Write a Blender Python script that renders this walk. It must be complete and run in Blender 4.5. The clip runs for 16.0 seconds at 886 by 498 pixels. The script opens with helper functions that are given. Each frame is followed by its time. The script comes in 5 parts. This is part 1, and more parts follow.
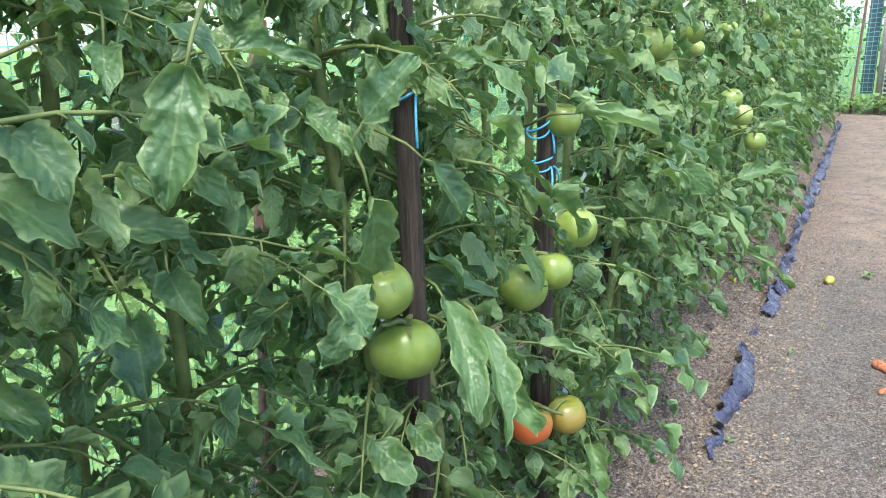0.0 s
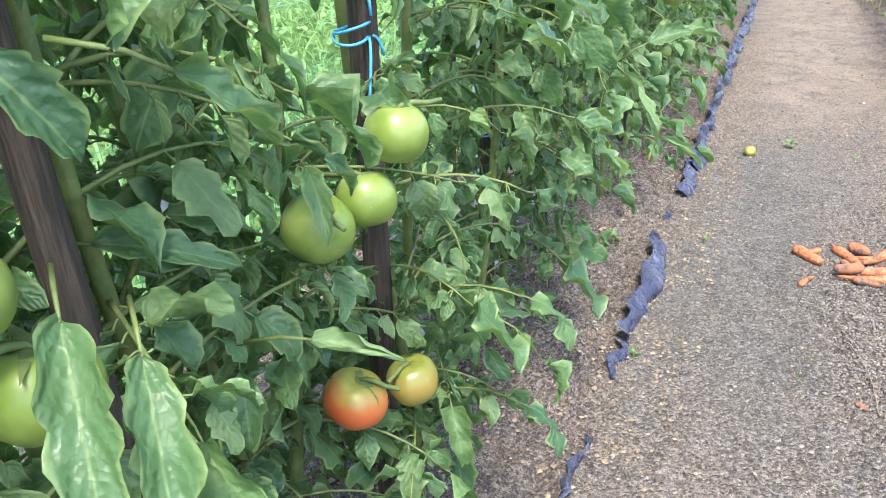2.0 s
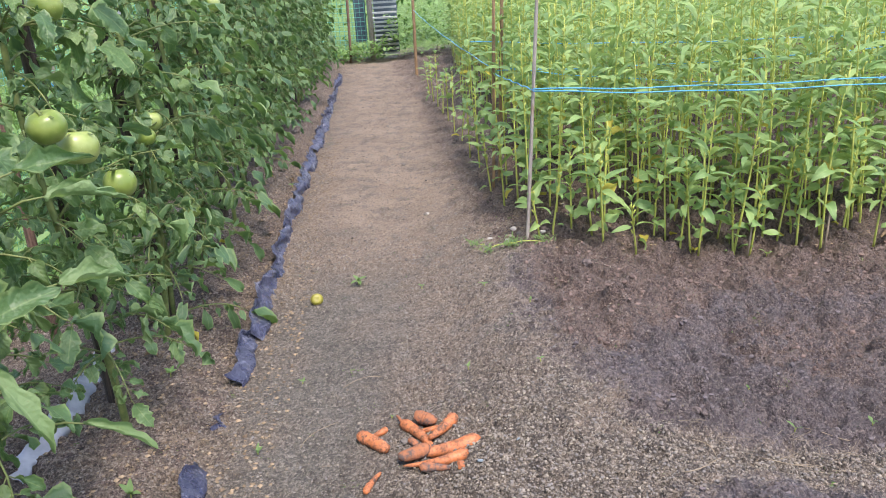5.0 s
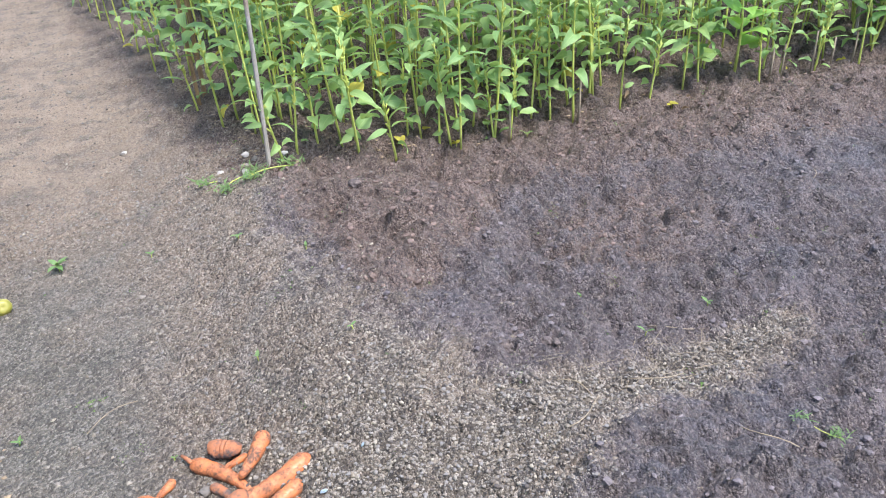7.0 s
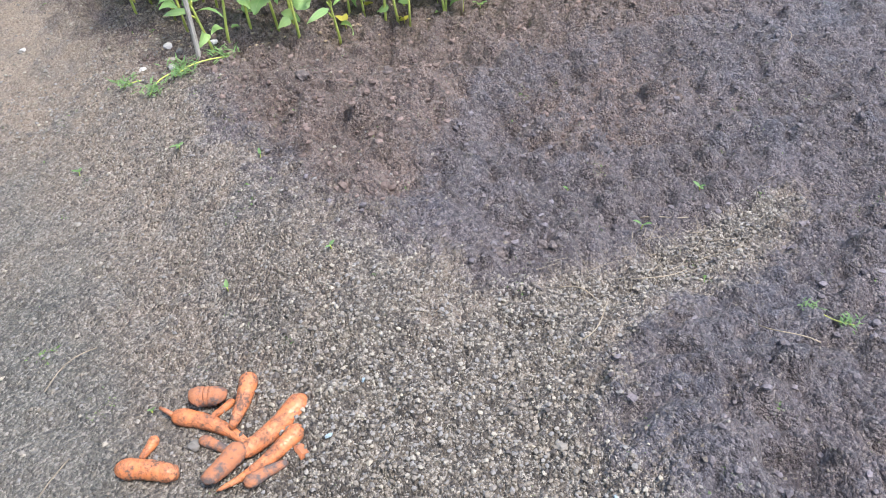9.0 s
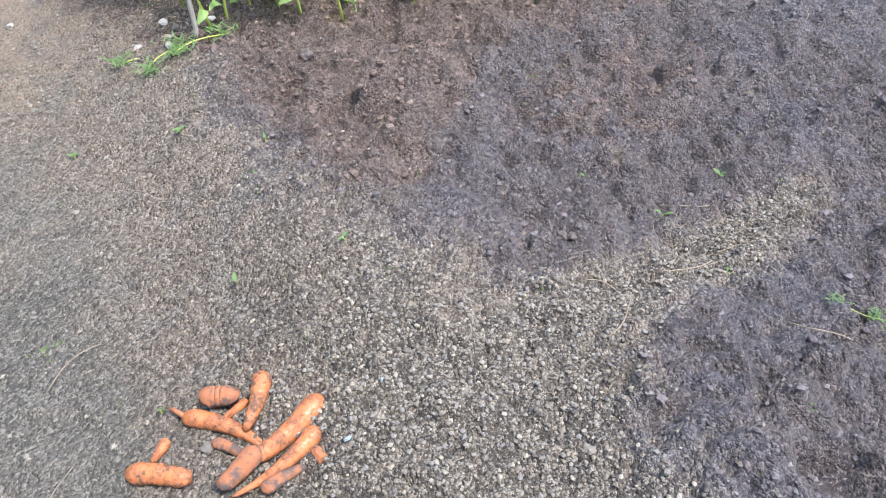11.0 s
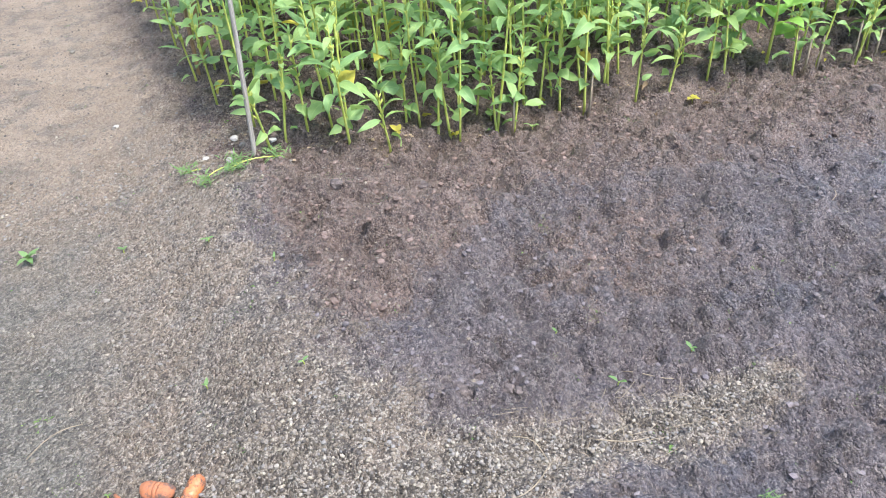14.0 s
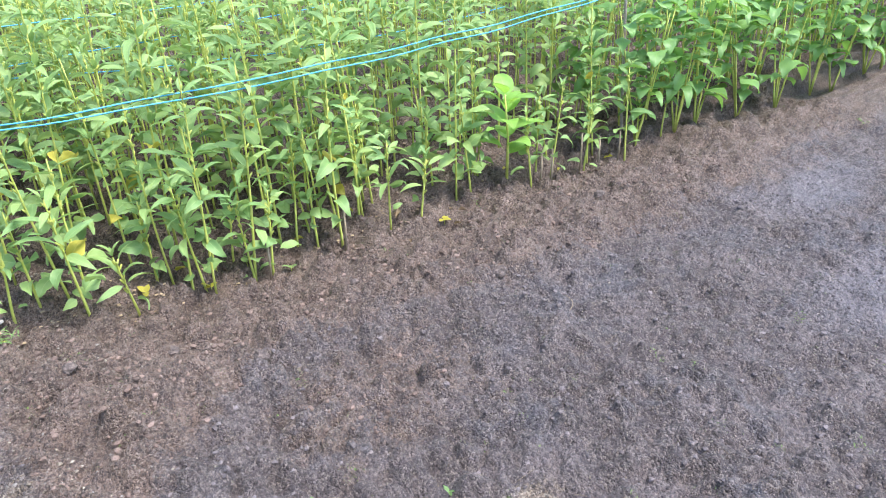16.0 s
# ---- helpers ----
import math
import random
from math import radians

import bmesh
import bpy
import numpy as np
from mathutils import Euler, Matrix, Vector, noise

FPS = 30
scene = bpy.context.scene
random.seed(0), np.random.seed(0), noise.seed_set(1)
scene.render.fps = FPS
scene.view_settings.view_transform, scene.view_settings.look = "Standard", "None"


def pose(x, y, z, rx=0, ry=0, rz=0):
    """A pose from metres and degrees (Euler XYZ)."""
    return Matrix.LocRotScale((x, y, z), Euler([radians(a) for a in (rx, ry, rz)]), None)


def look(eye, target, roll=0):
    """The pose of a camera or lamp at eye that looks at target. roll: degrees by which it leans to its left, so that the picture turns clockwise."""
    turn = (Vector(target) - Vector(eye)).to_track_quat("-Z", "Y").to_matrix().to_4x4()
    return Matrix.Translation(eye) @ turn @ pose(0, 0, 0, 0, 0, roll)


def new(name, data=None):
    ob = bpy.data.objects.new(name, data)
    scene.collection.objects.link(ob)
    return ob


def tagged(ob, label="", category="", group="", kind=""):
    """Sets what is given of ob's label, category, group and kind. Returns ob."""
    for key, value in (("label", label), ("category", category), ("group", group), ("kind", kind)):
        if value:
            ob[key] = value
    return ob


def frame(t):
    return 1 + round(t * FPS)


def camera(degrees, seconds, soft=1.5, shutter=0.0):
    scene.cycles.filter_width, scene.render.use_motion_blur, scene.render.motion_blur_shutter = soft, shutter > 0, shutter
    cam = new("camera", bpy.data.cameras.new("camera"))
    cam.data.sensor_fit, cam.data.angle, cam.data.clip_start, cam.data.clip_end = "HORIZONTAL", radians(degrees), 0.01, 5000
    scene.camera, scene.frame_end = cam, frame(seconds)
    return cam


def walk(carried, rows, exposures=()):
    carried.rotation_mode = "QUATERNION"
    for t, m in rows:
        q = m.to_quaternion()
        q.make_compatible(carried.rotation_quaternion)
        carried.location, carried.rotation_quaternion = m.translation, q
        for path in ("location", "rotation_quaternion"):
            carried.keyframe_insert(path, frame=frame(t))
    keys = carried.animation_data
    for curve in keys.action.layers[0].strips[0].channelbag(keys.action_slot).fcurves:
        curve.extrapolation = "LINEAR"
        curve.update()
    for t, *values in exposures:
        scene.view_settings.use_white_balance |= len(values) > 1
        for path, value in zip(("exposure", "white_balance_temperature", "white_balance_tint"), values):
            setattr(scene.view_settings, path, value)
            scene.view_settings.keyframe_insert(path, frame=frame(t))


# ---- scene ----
cam = camera(61.5, 16.0, soft=1.0)
EXPOSURES = [(0, 1.95, 6500, 9), (1, 2, 6500, 8), (2, 2.2, 6500, 10), (3.5, 2.1, 6550, 16), (4.3, 1.9, 6650, 17), (5, 1.52, 6900, 17), (5.6, 1.6, 6650, 16), (7.3, 1.88, 6350, 11), (9.2, 1.88, 6350, 10), (11.3, 1.9, 6350, 9), (12.5, 1.97, 6350, 8), (14, 2.02, 6400, 9), (16, 2.05, 6450, 10)]
PATH = [
    (0, (0.368, 0.384, 1.291), (-0.696, 1.986, 0.742), -1.7),
    (0.5, (0.356, 0.59, 1.267), (-0.679, 2.189, 0.654), -2.0),
    (1, (0.284, 0.715, 1.203), (-0.703, 2.304, 0.498), -2.1),
    (1.5, (0.267, 0.815, 1.179), (-0.657, 2.392, 0.369), -2.0),
    (2, (0.291, 0.898, 1.219), (-0.552, 2.476, 0.326), -1.8),
    (2.5, (0.283, 0.985, 1.243), (-0.485, 2.575, 0.303), -1.8),
    (3, (0.291, 1.161, 1.274), (-0.415, 2.78, 0.337), -1.8),
    (3.5, (0.382, 1.277, 1.311), (-0.266, 2.957, 0.441), -2.9),
    (4, (0.529, 1.398, 1.364), (0.022, 3.159, 0.563), -2.9),
    (4.5, (0.609, 1.484, 1.368), (0.31, 3.318, 0.626), -3.0),
    (5, (0.589, 1.659, 1.325), (0.575, 3.527, 0.611), -3.3),
    (5.2, (0.583, 1.727, 1.317), (0.684, 3.592, 0.601), -3.7),
    (7.3, (0.416, 2.352, 1.211), (1.153, 3.864, 0.129), -4.6),
    (7.5, (0.382, 2.388, 1.206), (1.133, 3.863, 0.083), -4.8),
    (8, (0.354, 2.46, 1.2), (1.121, 3.864, -0.001), -4.9),
    (8.5, (0.401, 2.504, 1.209), (1.168, 3.852, -0.054), -5.0),
    (9, (0.436, 2.535, 1.207), (1.191, 3.841, -0.107), -5.1),
    (9.2, (0.425, 2.56, 1.197), (1.175, 3.852, -0.133), -5.2),
    (11.3, (0.423, 2.634, 1.209), (1.174, 3.881, -0.162), -4.4),
    (11.5, (0.478, 2.605, 1.24), (1.226, 3.866, -0.121), -4.4),
    (12, (0.531, 2.578, 1.286), (1.298, 3.878, -0.025), -3.8),
    (12.5, (0.515, 2.553, 1.298), (1.282, 3.918, 0.054), -3.9),
    (13, (0.502, 2.521, 1.296), (1.23, 3.951, 0.101), -3.8),
    (13.5, (0.554, 2.49, 1.284), (1.208, 3.984, 0.126), -3.5),
    (14, (0.74, 2.425, 1.343), (1.308, 3.962, 0.197), -3.6),
    (14.5, (0.918, 2.344, 1.385), (1.517, 3.895, 0.273), -3.4),
    (15, (1.031, 2.253, 1.44), (1.778, 3.773, 0.377), -3.3),
    (15.5, (1.044, 2.296, 1.467), (1.963, 3.759, 0.46), -3.0),
    (16, (0.996, 2.403, 1.481), (2.047, 3.809, 0.523), -2.8),
]
walk(cam, [(t, look(eye, target, roll)) for t, eye, target, roll in PATH], EXPOSURES)

# ---- light ----
world = bpy.data.worlds.new("sky")
scene.world = world
world.use_nodes = True
wn = world.node_tree
sky = wn.nodes.new("ShaderNodeTexSky")
sky.sky_type = "NISHITA"
sky.sun_disc = False
sky.sun_elevation, sky.sun_rotation = radians(65), radians(150)
sky.air_density, sky.dust_density, sky.ozone_density = 1.0, 1.6, 1.6
wn.links.new(sky.outputs[0], wn.nodes["Background"].inputs[0])
wn.nodes["Background"].inputs[1].default_value = 0.15
sun = new("sun", bpy.data.lights.new("sun", "SUN"))
sun.data.energy, sun.data.angle, sun.data.color = 1.6, radians(14), (1.0, 0.97, 0.93)
sun.matrix_world = look((math.sin(radians(150)) * 10, math.cos(radians(150)) * 10, 21.4), (0, 0, 0))


# ---- materials ----
class Nodes:
    """A short way to write a node material."""

    def __init__(self, name):
        self.mat = bpy.data.materials.new(name)
        self.mat.use_nodes = True
        self.tree = self.mat.node_tree
        self.bsdf = self.tree.nodes["Principled BSDF"]
        self.out = self.tree.nodes["Material Output"]

    def put(self, socket, value):
        if hasattr(value, "is_output"):
            self.tree.links.new(value, socket)
        elif isinstance(value, tuple) and len(value) == 3 and socket.type == "RGBA":
            socket.default_value = (*value, 1)
        else:
            socket.default_value = value

    def node(self, kind, out=0, attrs=(), **ins):
        n = self.tree.nodes.new(kind)
        for k, v in dict(attrs).items():
            setattr(n, k, v)
        for k, v in ins.items():
            self.put(n.inputs[int(k[1:]) if k[0] == "i" and k[1:].isdigit() else k], v)
        return n.outputs[out]

    def where(self):
        return self.node("ShaderNodeTexCoord", 3)

    def noise(self, scale, detail=4, rough=0.6, vector=None, out=0):
        return self.node("ShaderNodeTexNoise", out, Vector=vector or self.where(), Scale=scale, Detail=detail, Roughness=rough)

    def voronoi(self, scale, out=0, vector=None, feature="F1"):
        return self.node("ShaderNodeTexVoronoi", out, {"feature": feature}, Vector=vector or self.where(), Scale=scale)

    def mix(self, f, a, b, mode="MIX"):
        n = self.tree.nodes.new("ShaderNodeMix")
        n.data_type, n.blend_type = "RGBA", mode
        for i, v in ((0, f), (6, a), (7, b)):
            self.put(n.inputs[i], v)
        return n.outputs[2]

    def ramp(self, f, lo, hi, a=0.0, b=1.0):
        n = self.tree.nodes.new("ShaderNodeMapRange")
        n.interpolation_type = "SMOOTHSTEP"
        for i, v in enumerate((f, lo, hi, a, b)):
            self.put(n.inputs[i], v)
        return n.outputs[0]

    def math(self, op, a, b=0.0):
        return self.node("ShaderNodeMath", 0, {"operation": op}, i0=a, i1=b)

    def attr(self, name, out=2):
        return self.node("ShaderNodeAttribute", out, {"attribute_name": name})

    def random(self):
        return self.node("ShaderNodeObjectInfo", 5)

    def island(self):
        return self.node("ShaderNodeNewGeometry", 8)

    def bump(self, height, strength=0.5, distance=0.01, normal=None):
        ins = {"Height": height, "Strength": strength, "Distance": distance}
        if normal:
            ins["Normal"] = normal
        return self.node("ShaderNodeBump", 0, **ins)

    def done(self, colour, rough=0.6, normal=None, **more):
        self.put(self.bsdf.inputs["Base Color"], colour)
        self.put(self.bsdf.inputs["Roughness"], rough)
        if normal:
            self.put(self.bsdf.inputs["Normal"], normal)
        for k, v in more.items():
            self.put(self.bsdf.inputs[k.replace("_", " ")], v)
        return self.mat


def leaf_material(name, dark, light, pale, rough, through_share, glow, by_island=False, veins=5.0, margin=0.25, crinkle=0.0):
    n = Nodes(name)
    uv = n.attr("luv", 1)
    sep = n.tree.nodes.new("ShaderNodeSeparateXYZ")
    n.put(sep.inputs[0], uv)
    u, s = sep.outputs[0], sep.outputs[1]
    side = n.math("ABSOLUTE", s)
    rnd = n.island() if by_island else n.random()
    base = n.mix(rnd, dark, light)
    base = n.mix(n.ramp(n.noise(9, 3), 0.35, 0.75), base, n.mix(0.5, dark, light))
    isl = n.island()
    base = n.mix(n.ramp(isl, 0.6, 1.0, 0.0, 0.42), base, pale)
    wave = n.math("SINE", n.math("MULTIPLY", n.math("SUBTRACT", n.math("MULTIPLY", u, veins), n.math("MULTIPLY", side, 2.2)), 6.28))
    vein = n.ramp(wave, 0.85, 1.0, 0.0, 0.12)
    rib = n.ramp(side, 0.015, 0.08, 0.7, 0.0)
    both = n.math("MAXIMUM", vein, rib)
    col = n.mix(n.math("MULTIPLY", both, 0.6), base, pale)
    col = n.mix(n.ramp(n.noise(140, 2), 0.62, 0.8, 0.0, 0.5), col, (0.16, 0.15, 0.06))
    col = n.mix(n.ramp(n.math("ADD", side, n.math("MULTIPLY", n.noise(30, 2), 0.3)), 0.85, 1.1, 0.0, margin), col, pale)
    relief = n.math("ADD", n.math("MULTIPLY", wave, -0.08), n.math("ADD", n.math("MULTIPLY", n.noise(38, 3, 0.5), 1.2), n.math("MULTIPLY", n.voronoi(130, 0), crinkle)))
    n.done(col, n.ramp(n.noise(25, 3), 0.3, 0.7, rough - 0.08, rough + 0.12), n.bump(relief, 0.5 + 0.5 * crinkle, 0.005 + 0.003 * crinkle), Specular_IOR_Level=0.4)
    tr = n.tree.nodes.new("ShaderNodeBsdfTranslucent")
    n.put(tr.inputs[0], n.mix(0.5, glow, col))
    m = n.tree.nodes.new("ShaderNodeMixShader")
    m.inputs[0].default_value = through_share
    n.tree.links.new(n.bsdf.outputs[0], m.inputs[1])
    n.tree.links.new(tr.outputs[0], m.inputs[2])
    n.tree.links.new(m.outputs[0], n.out.inputs[0])
    return n.mat


TOMATO_LEAF = leaf_material("tomato leaf", (0.042, 0.102, 0.056), (0.112, 0.200, 0.068), (0.24, 0.33, 0.13), 0.44, 0.26, (0.32, 0.54, 0.085), margin=0.6, crinkle=0.35)
TOMATO_UNDER = leaf_material("tomato leaf underside", (0.15, 0.245, 0.105), (0.20, 0.30, 0.13), (0.29, 0.38, 0.19), 0.55, 0.34, (0.34, 0.54, 0.10), margin=0.3, crinkle=0.35)
SESAME_LEAF = leaf_material("sesame leaf", (0.150, 0.285, 0.105), (0.30, 0.42, 0.140), (0.42, 0.50, 0.20), 0.5, 0.33, (0.50, 0.70, 0.17))
FIELD_LEAF = leaf_material("field leaf", (0.165, 0.30, 0.100), (0.315, 0.43, 0.140), (0.42, 0.50, 0.20), 0.5, 0.33, (0.50, 0.70, 0.17), True)
BIG_LEAF = leaf_material("broad leaf", (0.20, 0.385, 0.08), (0.24, 0.43, 0.09), (0.36, 0.56, 0.12), 0.45, 0.4, (0.5, 0.8, 0.08))
DARK_LEAF = leaf_material("bean leaf", (0.14, 0.27, 0.085), (0.20, 0.345, 0.11), (0.24, 0.4, 0.1), 0.45, 0.36, (0.34, 0.64, 0.07))
WEED_LEAF = leaf_material("seedling leaf", (0.12, 0.22, 0.075), (0.17, 0.28, 0.10), (0.24, 0.33, 0.13), 0.5, 0.3, (0.3, 0.5, 0.1))
YELLOW_LEAF = leaf_material("yellowed leaf", (0.36, 0.32, 0.05), (0.42, 0.38, 0.05), (0.5, 0.45, 0.1), 0.55, 0.3, (0.55, 0.5, 0.06))
DEAD_LEAF = leaf_material("dead leaf", (0.13, 0.085, 0.05), (0.24, 0.17, 0.10), (0.32, 0.25, 0.16), 0.75, 0.15, (0.3, 0.2, 0.1))
GRASS = leaf_material("grass blade", (0.15, 0.29, 0.085), (0.23, 0.38, 0.13), (0.33, 0.46, 0.2), 0.5, 0.38, (0.40, 0.60, 0.16), True)
HEDGE = leaf_material("hedge leaf", (0.05, 0.12, 0.03), (0.09, 0.2, 0.04), (0.14, 0.26, 0.06), 0.5, 0.3, (0.18, 0.36, 0.04), True)


def stem_material(name, a, b):
    n = Nodes(name)
    col = n.mix(n.ramp(n.noise(30, 3), 0.35, 0.7), a, b)
    return n.done(col, 0.6, n.bump(n.noise(300, 2), 0.3, 0.002))


TOMATO_STEM = stem_material("tomato stem", (0.095, 0.135, 0.036), (0.18, 0.21, 0.065))
SESAME_STEM = stem_material("sesame stem", (0.36, 0.41, 0.075), (0.50, 0.51, 0.13))
DRY_STEM = stem_material("dry stem", (0.20, 0.155, 0.105), (0.33, 0.26, 0.17))


def wood_material(name, a, b, dirt):
    n = Nodes(name)
    m = n.node("ShaderNodeMapping", 0, Vector=n.where(), Scale=(1, 1, 0.06))
    grain = n.noise(160, 5, 0.7, m)
    col = n.mix(n.ramp(grain, 0.35, 0.65), a, b)
    col = n.mix(n.ramp(n.noise(14, 4), 0.5, 0.7, 0.0, 0.7), col, dirt)
    return n.done(col, 0.8, n.bump(grain, 0.9, 0.006))


POLE_WOOD = wood_material("weathered pole", (0.020, 0.015, 0.011), (0.085, 0.060, 0.044), (0.045, 0.032, 0.024))
STICK_WOOD = wood_material("bark stick", (0.12, 0.065, 0.045), (0.24, 0.14, 0.10), (0.07, 0.045, 0.035))
STAKE_WOOD = wood_material("grey stake", (0.25, 0.22, 0.19), (0.42, 0.37, 0.32), (0.28, 0.19, 0.13))
BAMBOO = wood_material("brown cane", (0.22, 0.13, 0.07), (0.36, 0.23, 0.12), (0.18, 0.12, 0.07))


def plain_material(name, a, b, rough, scale=40, metal=0.0, bump=0.2):
    n = Nodes(name)
    return n.done(n.mix(n.ramp(n.noise(scale, 4), 0.35, 0.7), a, b), n.ramp(n.noise(scale * 0.7, 3), 0.3, 0.7, rough * 0.8, rough * 1.2), n.bump(n.noise(scale * 3, 3), bump, 0.003), Metallic=metal)


TWINE = plain_material("blue twine", (0.05, 0.35, 0.62), (0.12, 0.48, 0.72), 0.5, 300)
NET = plain_material("green net", (0.02, 0.22, 0.13), (0.05, 0.30, 0.19), 0.5, 60)
TEAL_NET = plain_material("teal net", (0.10, 0.42, 0.34), (0.18, 0.52, 0.42), 0.5, 60)
CHIP = plain_material("pale blue plastic", (0.20, 0.25, 0.28), (0.30, 0.36, 0.38), 0.5, 60)
PIPE = plain_material("galvanised pipe", (0.42, 0.45, 0.5), (0.55, 0.57, 0.6), 0.45, 30, 0.3)
# mulch film whose pale colour stands in for the sky it reflects
SKY_SHEEN_FILM = plain_material("sky sheen film", (0.30, 0.32, 0.36), (0.46, 0.48, 0.52), 0.35, 12)
GATE_PANEL = plain_material("dark sheet", (0.06, 0.09, 0.12), (0.09, 0.12, 0.15), 0.5, 8)
GATE_SLAT = plain_material("grey slat", (0.40, 0.42, 0.42), (0.52, 0.53, 0.52), 0.5, 20)

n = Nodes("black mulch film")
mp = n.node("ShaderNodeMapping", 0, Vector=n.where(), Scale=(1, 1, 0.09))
crease_sheen = n.noise(60, 5, 0.7, mp)
# pale bluish streaks along the creases: reflected sky put into the colour
FILM = n.done(n.mix(n.ramp(n.noise(10, 4), 0.5, 0.72, 0, 0.6), (0.060, 0.070, 0.135), n.mix(n.ramp(crease_sheen, 0.46, 0.56), (0.09, 0.10, 0.17), (0.46, 0.49, 0.62))), n.ramp(n.noise(30, 3), 0.3, 0.7, 0.2, 0.4), n.bump(crease_sheen, 1.0, 0.03), Specular_IOR_Level=0.9)


def fruit_material(name, low, high, blush=None):
    n = Nodes(name)
    rib = n.ramp(n.noise(22, 3), 0.35, 0.7)
    col = n.mix(rib, low, high)
    if blush:
        sep = n.tree.nodes.new("ShaderNodeSeparateXYZ")
        n.put(sep.inputs[0], n.where())
        z = n.math("ADD", sep.outputs[2], n.math("MULTIPLY", n.math("SUBTRACT", n.noise(14, 3), 0.5), 0.05))
        col = n.mix(n.ramp(z, 0.004, 0.042, 1, 0), col, blush)
    col = n.mix(n.ramp(n.noise(150, 2), 0.66, 0.8, 0, 0.4), col, (0.5, 0.45, 0.25))
    return n.done(col, 0.34, n.bump(n.noise(60, 2), 0.08, 0.002), Subsurface_Weight=0.15, Subsurface_Radius=(0.01, 0.012, 0.004), Subsurface_Scale=0.6)


FRUIT_GREEN = fruit_material("green tomato", (0.158, 0.229, 0.040), (0.238, 0.304, 0.075))
FRUIT_PALE = fruit_material("pale tomato", (0.24, 0.31, 0.08), (0.33, 0.39, 0.13))
FRUIT_TURN = fruit_material("turning tomato", (0.22, 0.26, 0.05), (0.38, 0.36, 0.09), (0.52, 0.12, 0.035))
FRUIT_OLIVE = fruit_material("olive tomato", (0.15, 0.19, 0.03), (0.23, 0.25, 0.05), (0.27, 0.2, 0.045))
FRUIT_YELLOW = fruit_material("fallen tomato", (0.24, 0.225, 0.04), (0.36, 0.32, 0.06))

n = Nodes("muddy carrot")
mud = n.math("ADD", n.ramp(n.noise(30, 6, 0.8), 0.47, 0.64), n.math("MULTIPLY", n.ramp(n.noise(160, 3), 0.5, 0.65), 0.7))
ring = n.node("ShaderNodeTexWave", 1, {"bands_direction": "X"}, Vector=n.where(), Scale=22.0, Distortion=6.0, Detail=3.0)
skin = n.mix(n.ramp(ring, 0.3, 0.8, 0, 0.35), (0.54, 0.175, 0.06), (0.38, 0.115, 0.045))
skin = n.mix(n.ramp(n.noise(9, 3), 0.5, 0.8), skin, (0.60, 0.25, 0.12))
CARROT = n.done(n.mix(n.math("MULTIPLY", mud, n.ramp(n.random(), 0, 1, 0.55, 1.0)), skin, (0.11, 0.07, 0.05)), n.mix(mud, (0.4,) * 3, (0.9,) * 3), n.bump(mud, 0.5, 0.003))
n = Nodes("dirty carrot end")
CARROT_DIRT = n.done(n.mix(n.ramp(n.noise(40, 5, 0.7), 0.42, 0.62), (0.34, 0.13, 0.06), (0.10, 0.075, 0.065)), 0.9, n.bump(n.noise(120, 4), 0.8, 0.004))
CARROT_CUT = plain_material("carrot core", (0.40, 0.14, 0.055), (0.28, 0.12, 0.07), 0.6, 60)

# soil: trodden path, dug bed, brown edge, loose grit and turf in one sheet
n = Nodes("garden soil")
p = n.where()
dug, brown, grit, turf, wet = (n.attr(a) for a in ("dug", "brown", "grit", "turf", "wet"))
path = n.mix(n.ramp(n.noise(1.3, 4), 0.35, 0.7), (0.172, 0.133, 0.098), (0.236, 0.182, 0.135))
path = n.mix(n.attr("dry"), path, n.mix(n.ramp(n.noise(3, 4), 0.35, 0.7), (0.30, 0.226, 0.164), (0.39, 0.298, 0.22)))
path = n.mix(n.ramp(n.noise(7, 5), 0.45, 0.7, 0, 0.7), path, (0.155, 0.138, 0.122))
path = n.mix(n.math("MULTIPLY", n.attr("packed"), n.ramp(n.noise(4, 5), 0.3, 0.6, 0.35, 0.85)), path, n.mix(n.ramp(n.noise(11, 4), 0.4, 0.65), (0.131, 0.122, 0.101), (0.186, 0.171, 0.144)))
gritc = n.mix(n.ramp(n.noise(15, 4), 0.4, 0.65), (0.106, 0.085, 0.064), (0.177, 0.144, 0.105))
soil = n.mix(n.ramp(n.noise(5, 5), 0.35, 0.7), (0.094, 0.072, 0.070), (0.165, 0.132, 0.130))
soil = n.mix(n.ramp(n.noise(2.4, 5, 0.65), 0.5, 0.64, 0, 0.7), soil, (0.111, 0.105, 0.122))
soil = n.mix(n.ramp(n.noise(19, 5, 0.7), 0.52, 0.68, 0, 0.6), soil, (0.166, 0.127, 0.116))
brownc = n.mix(n.ramp(n.noise(8, 5), 0.35, 0.7), (0.120, 0.081, 0.064), (0.219, 0.155, 0.126))
brownc = n.mix(n.ramp(n.noise(17, 5, 0.7), 0.52, 0.7, 0, 0.6), brownc, (0.237, 0.171, 0.139))
loose = n.ramp(n.math("MAXIMUM", dug, brown), 0.3, 0.8)
firm = n.math("SUBTRACT", 1.0, n.math("MULTIPLY", loose, 0.45))
turfc = n.mix(n.ramp(n.noise(12, 5), 0.35, 0.7), (0.10, 0.20, 0.04), (0.22, 0.36, 0.08))
# wet patches: their bluish sky sheen is put into the colour
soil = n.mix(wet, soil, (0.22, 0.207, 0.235))
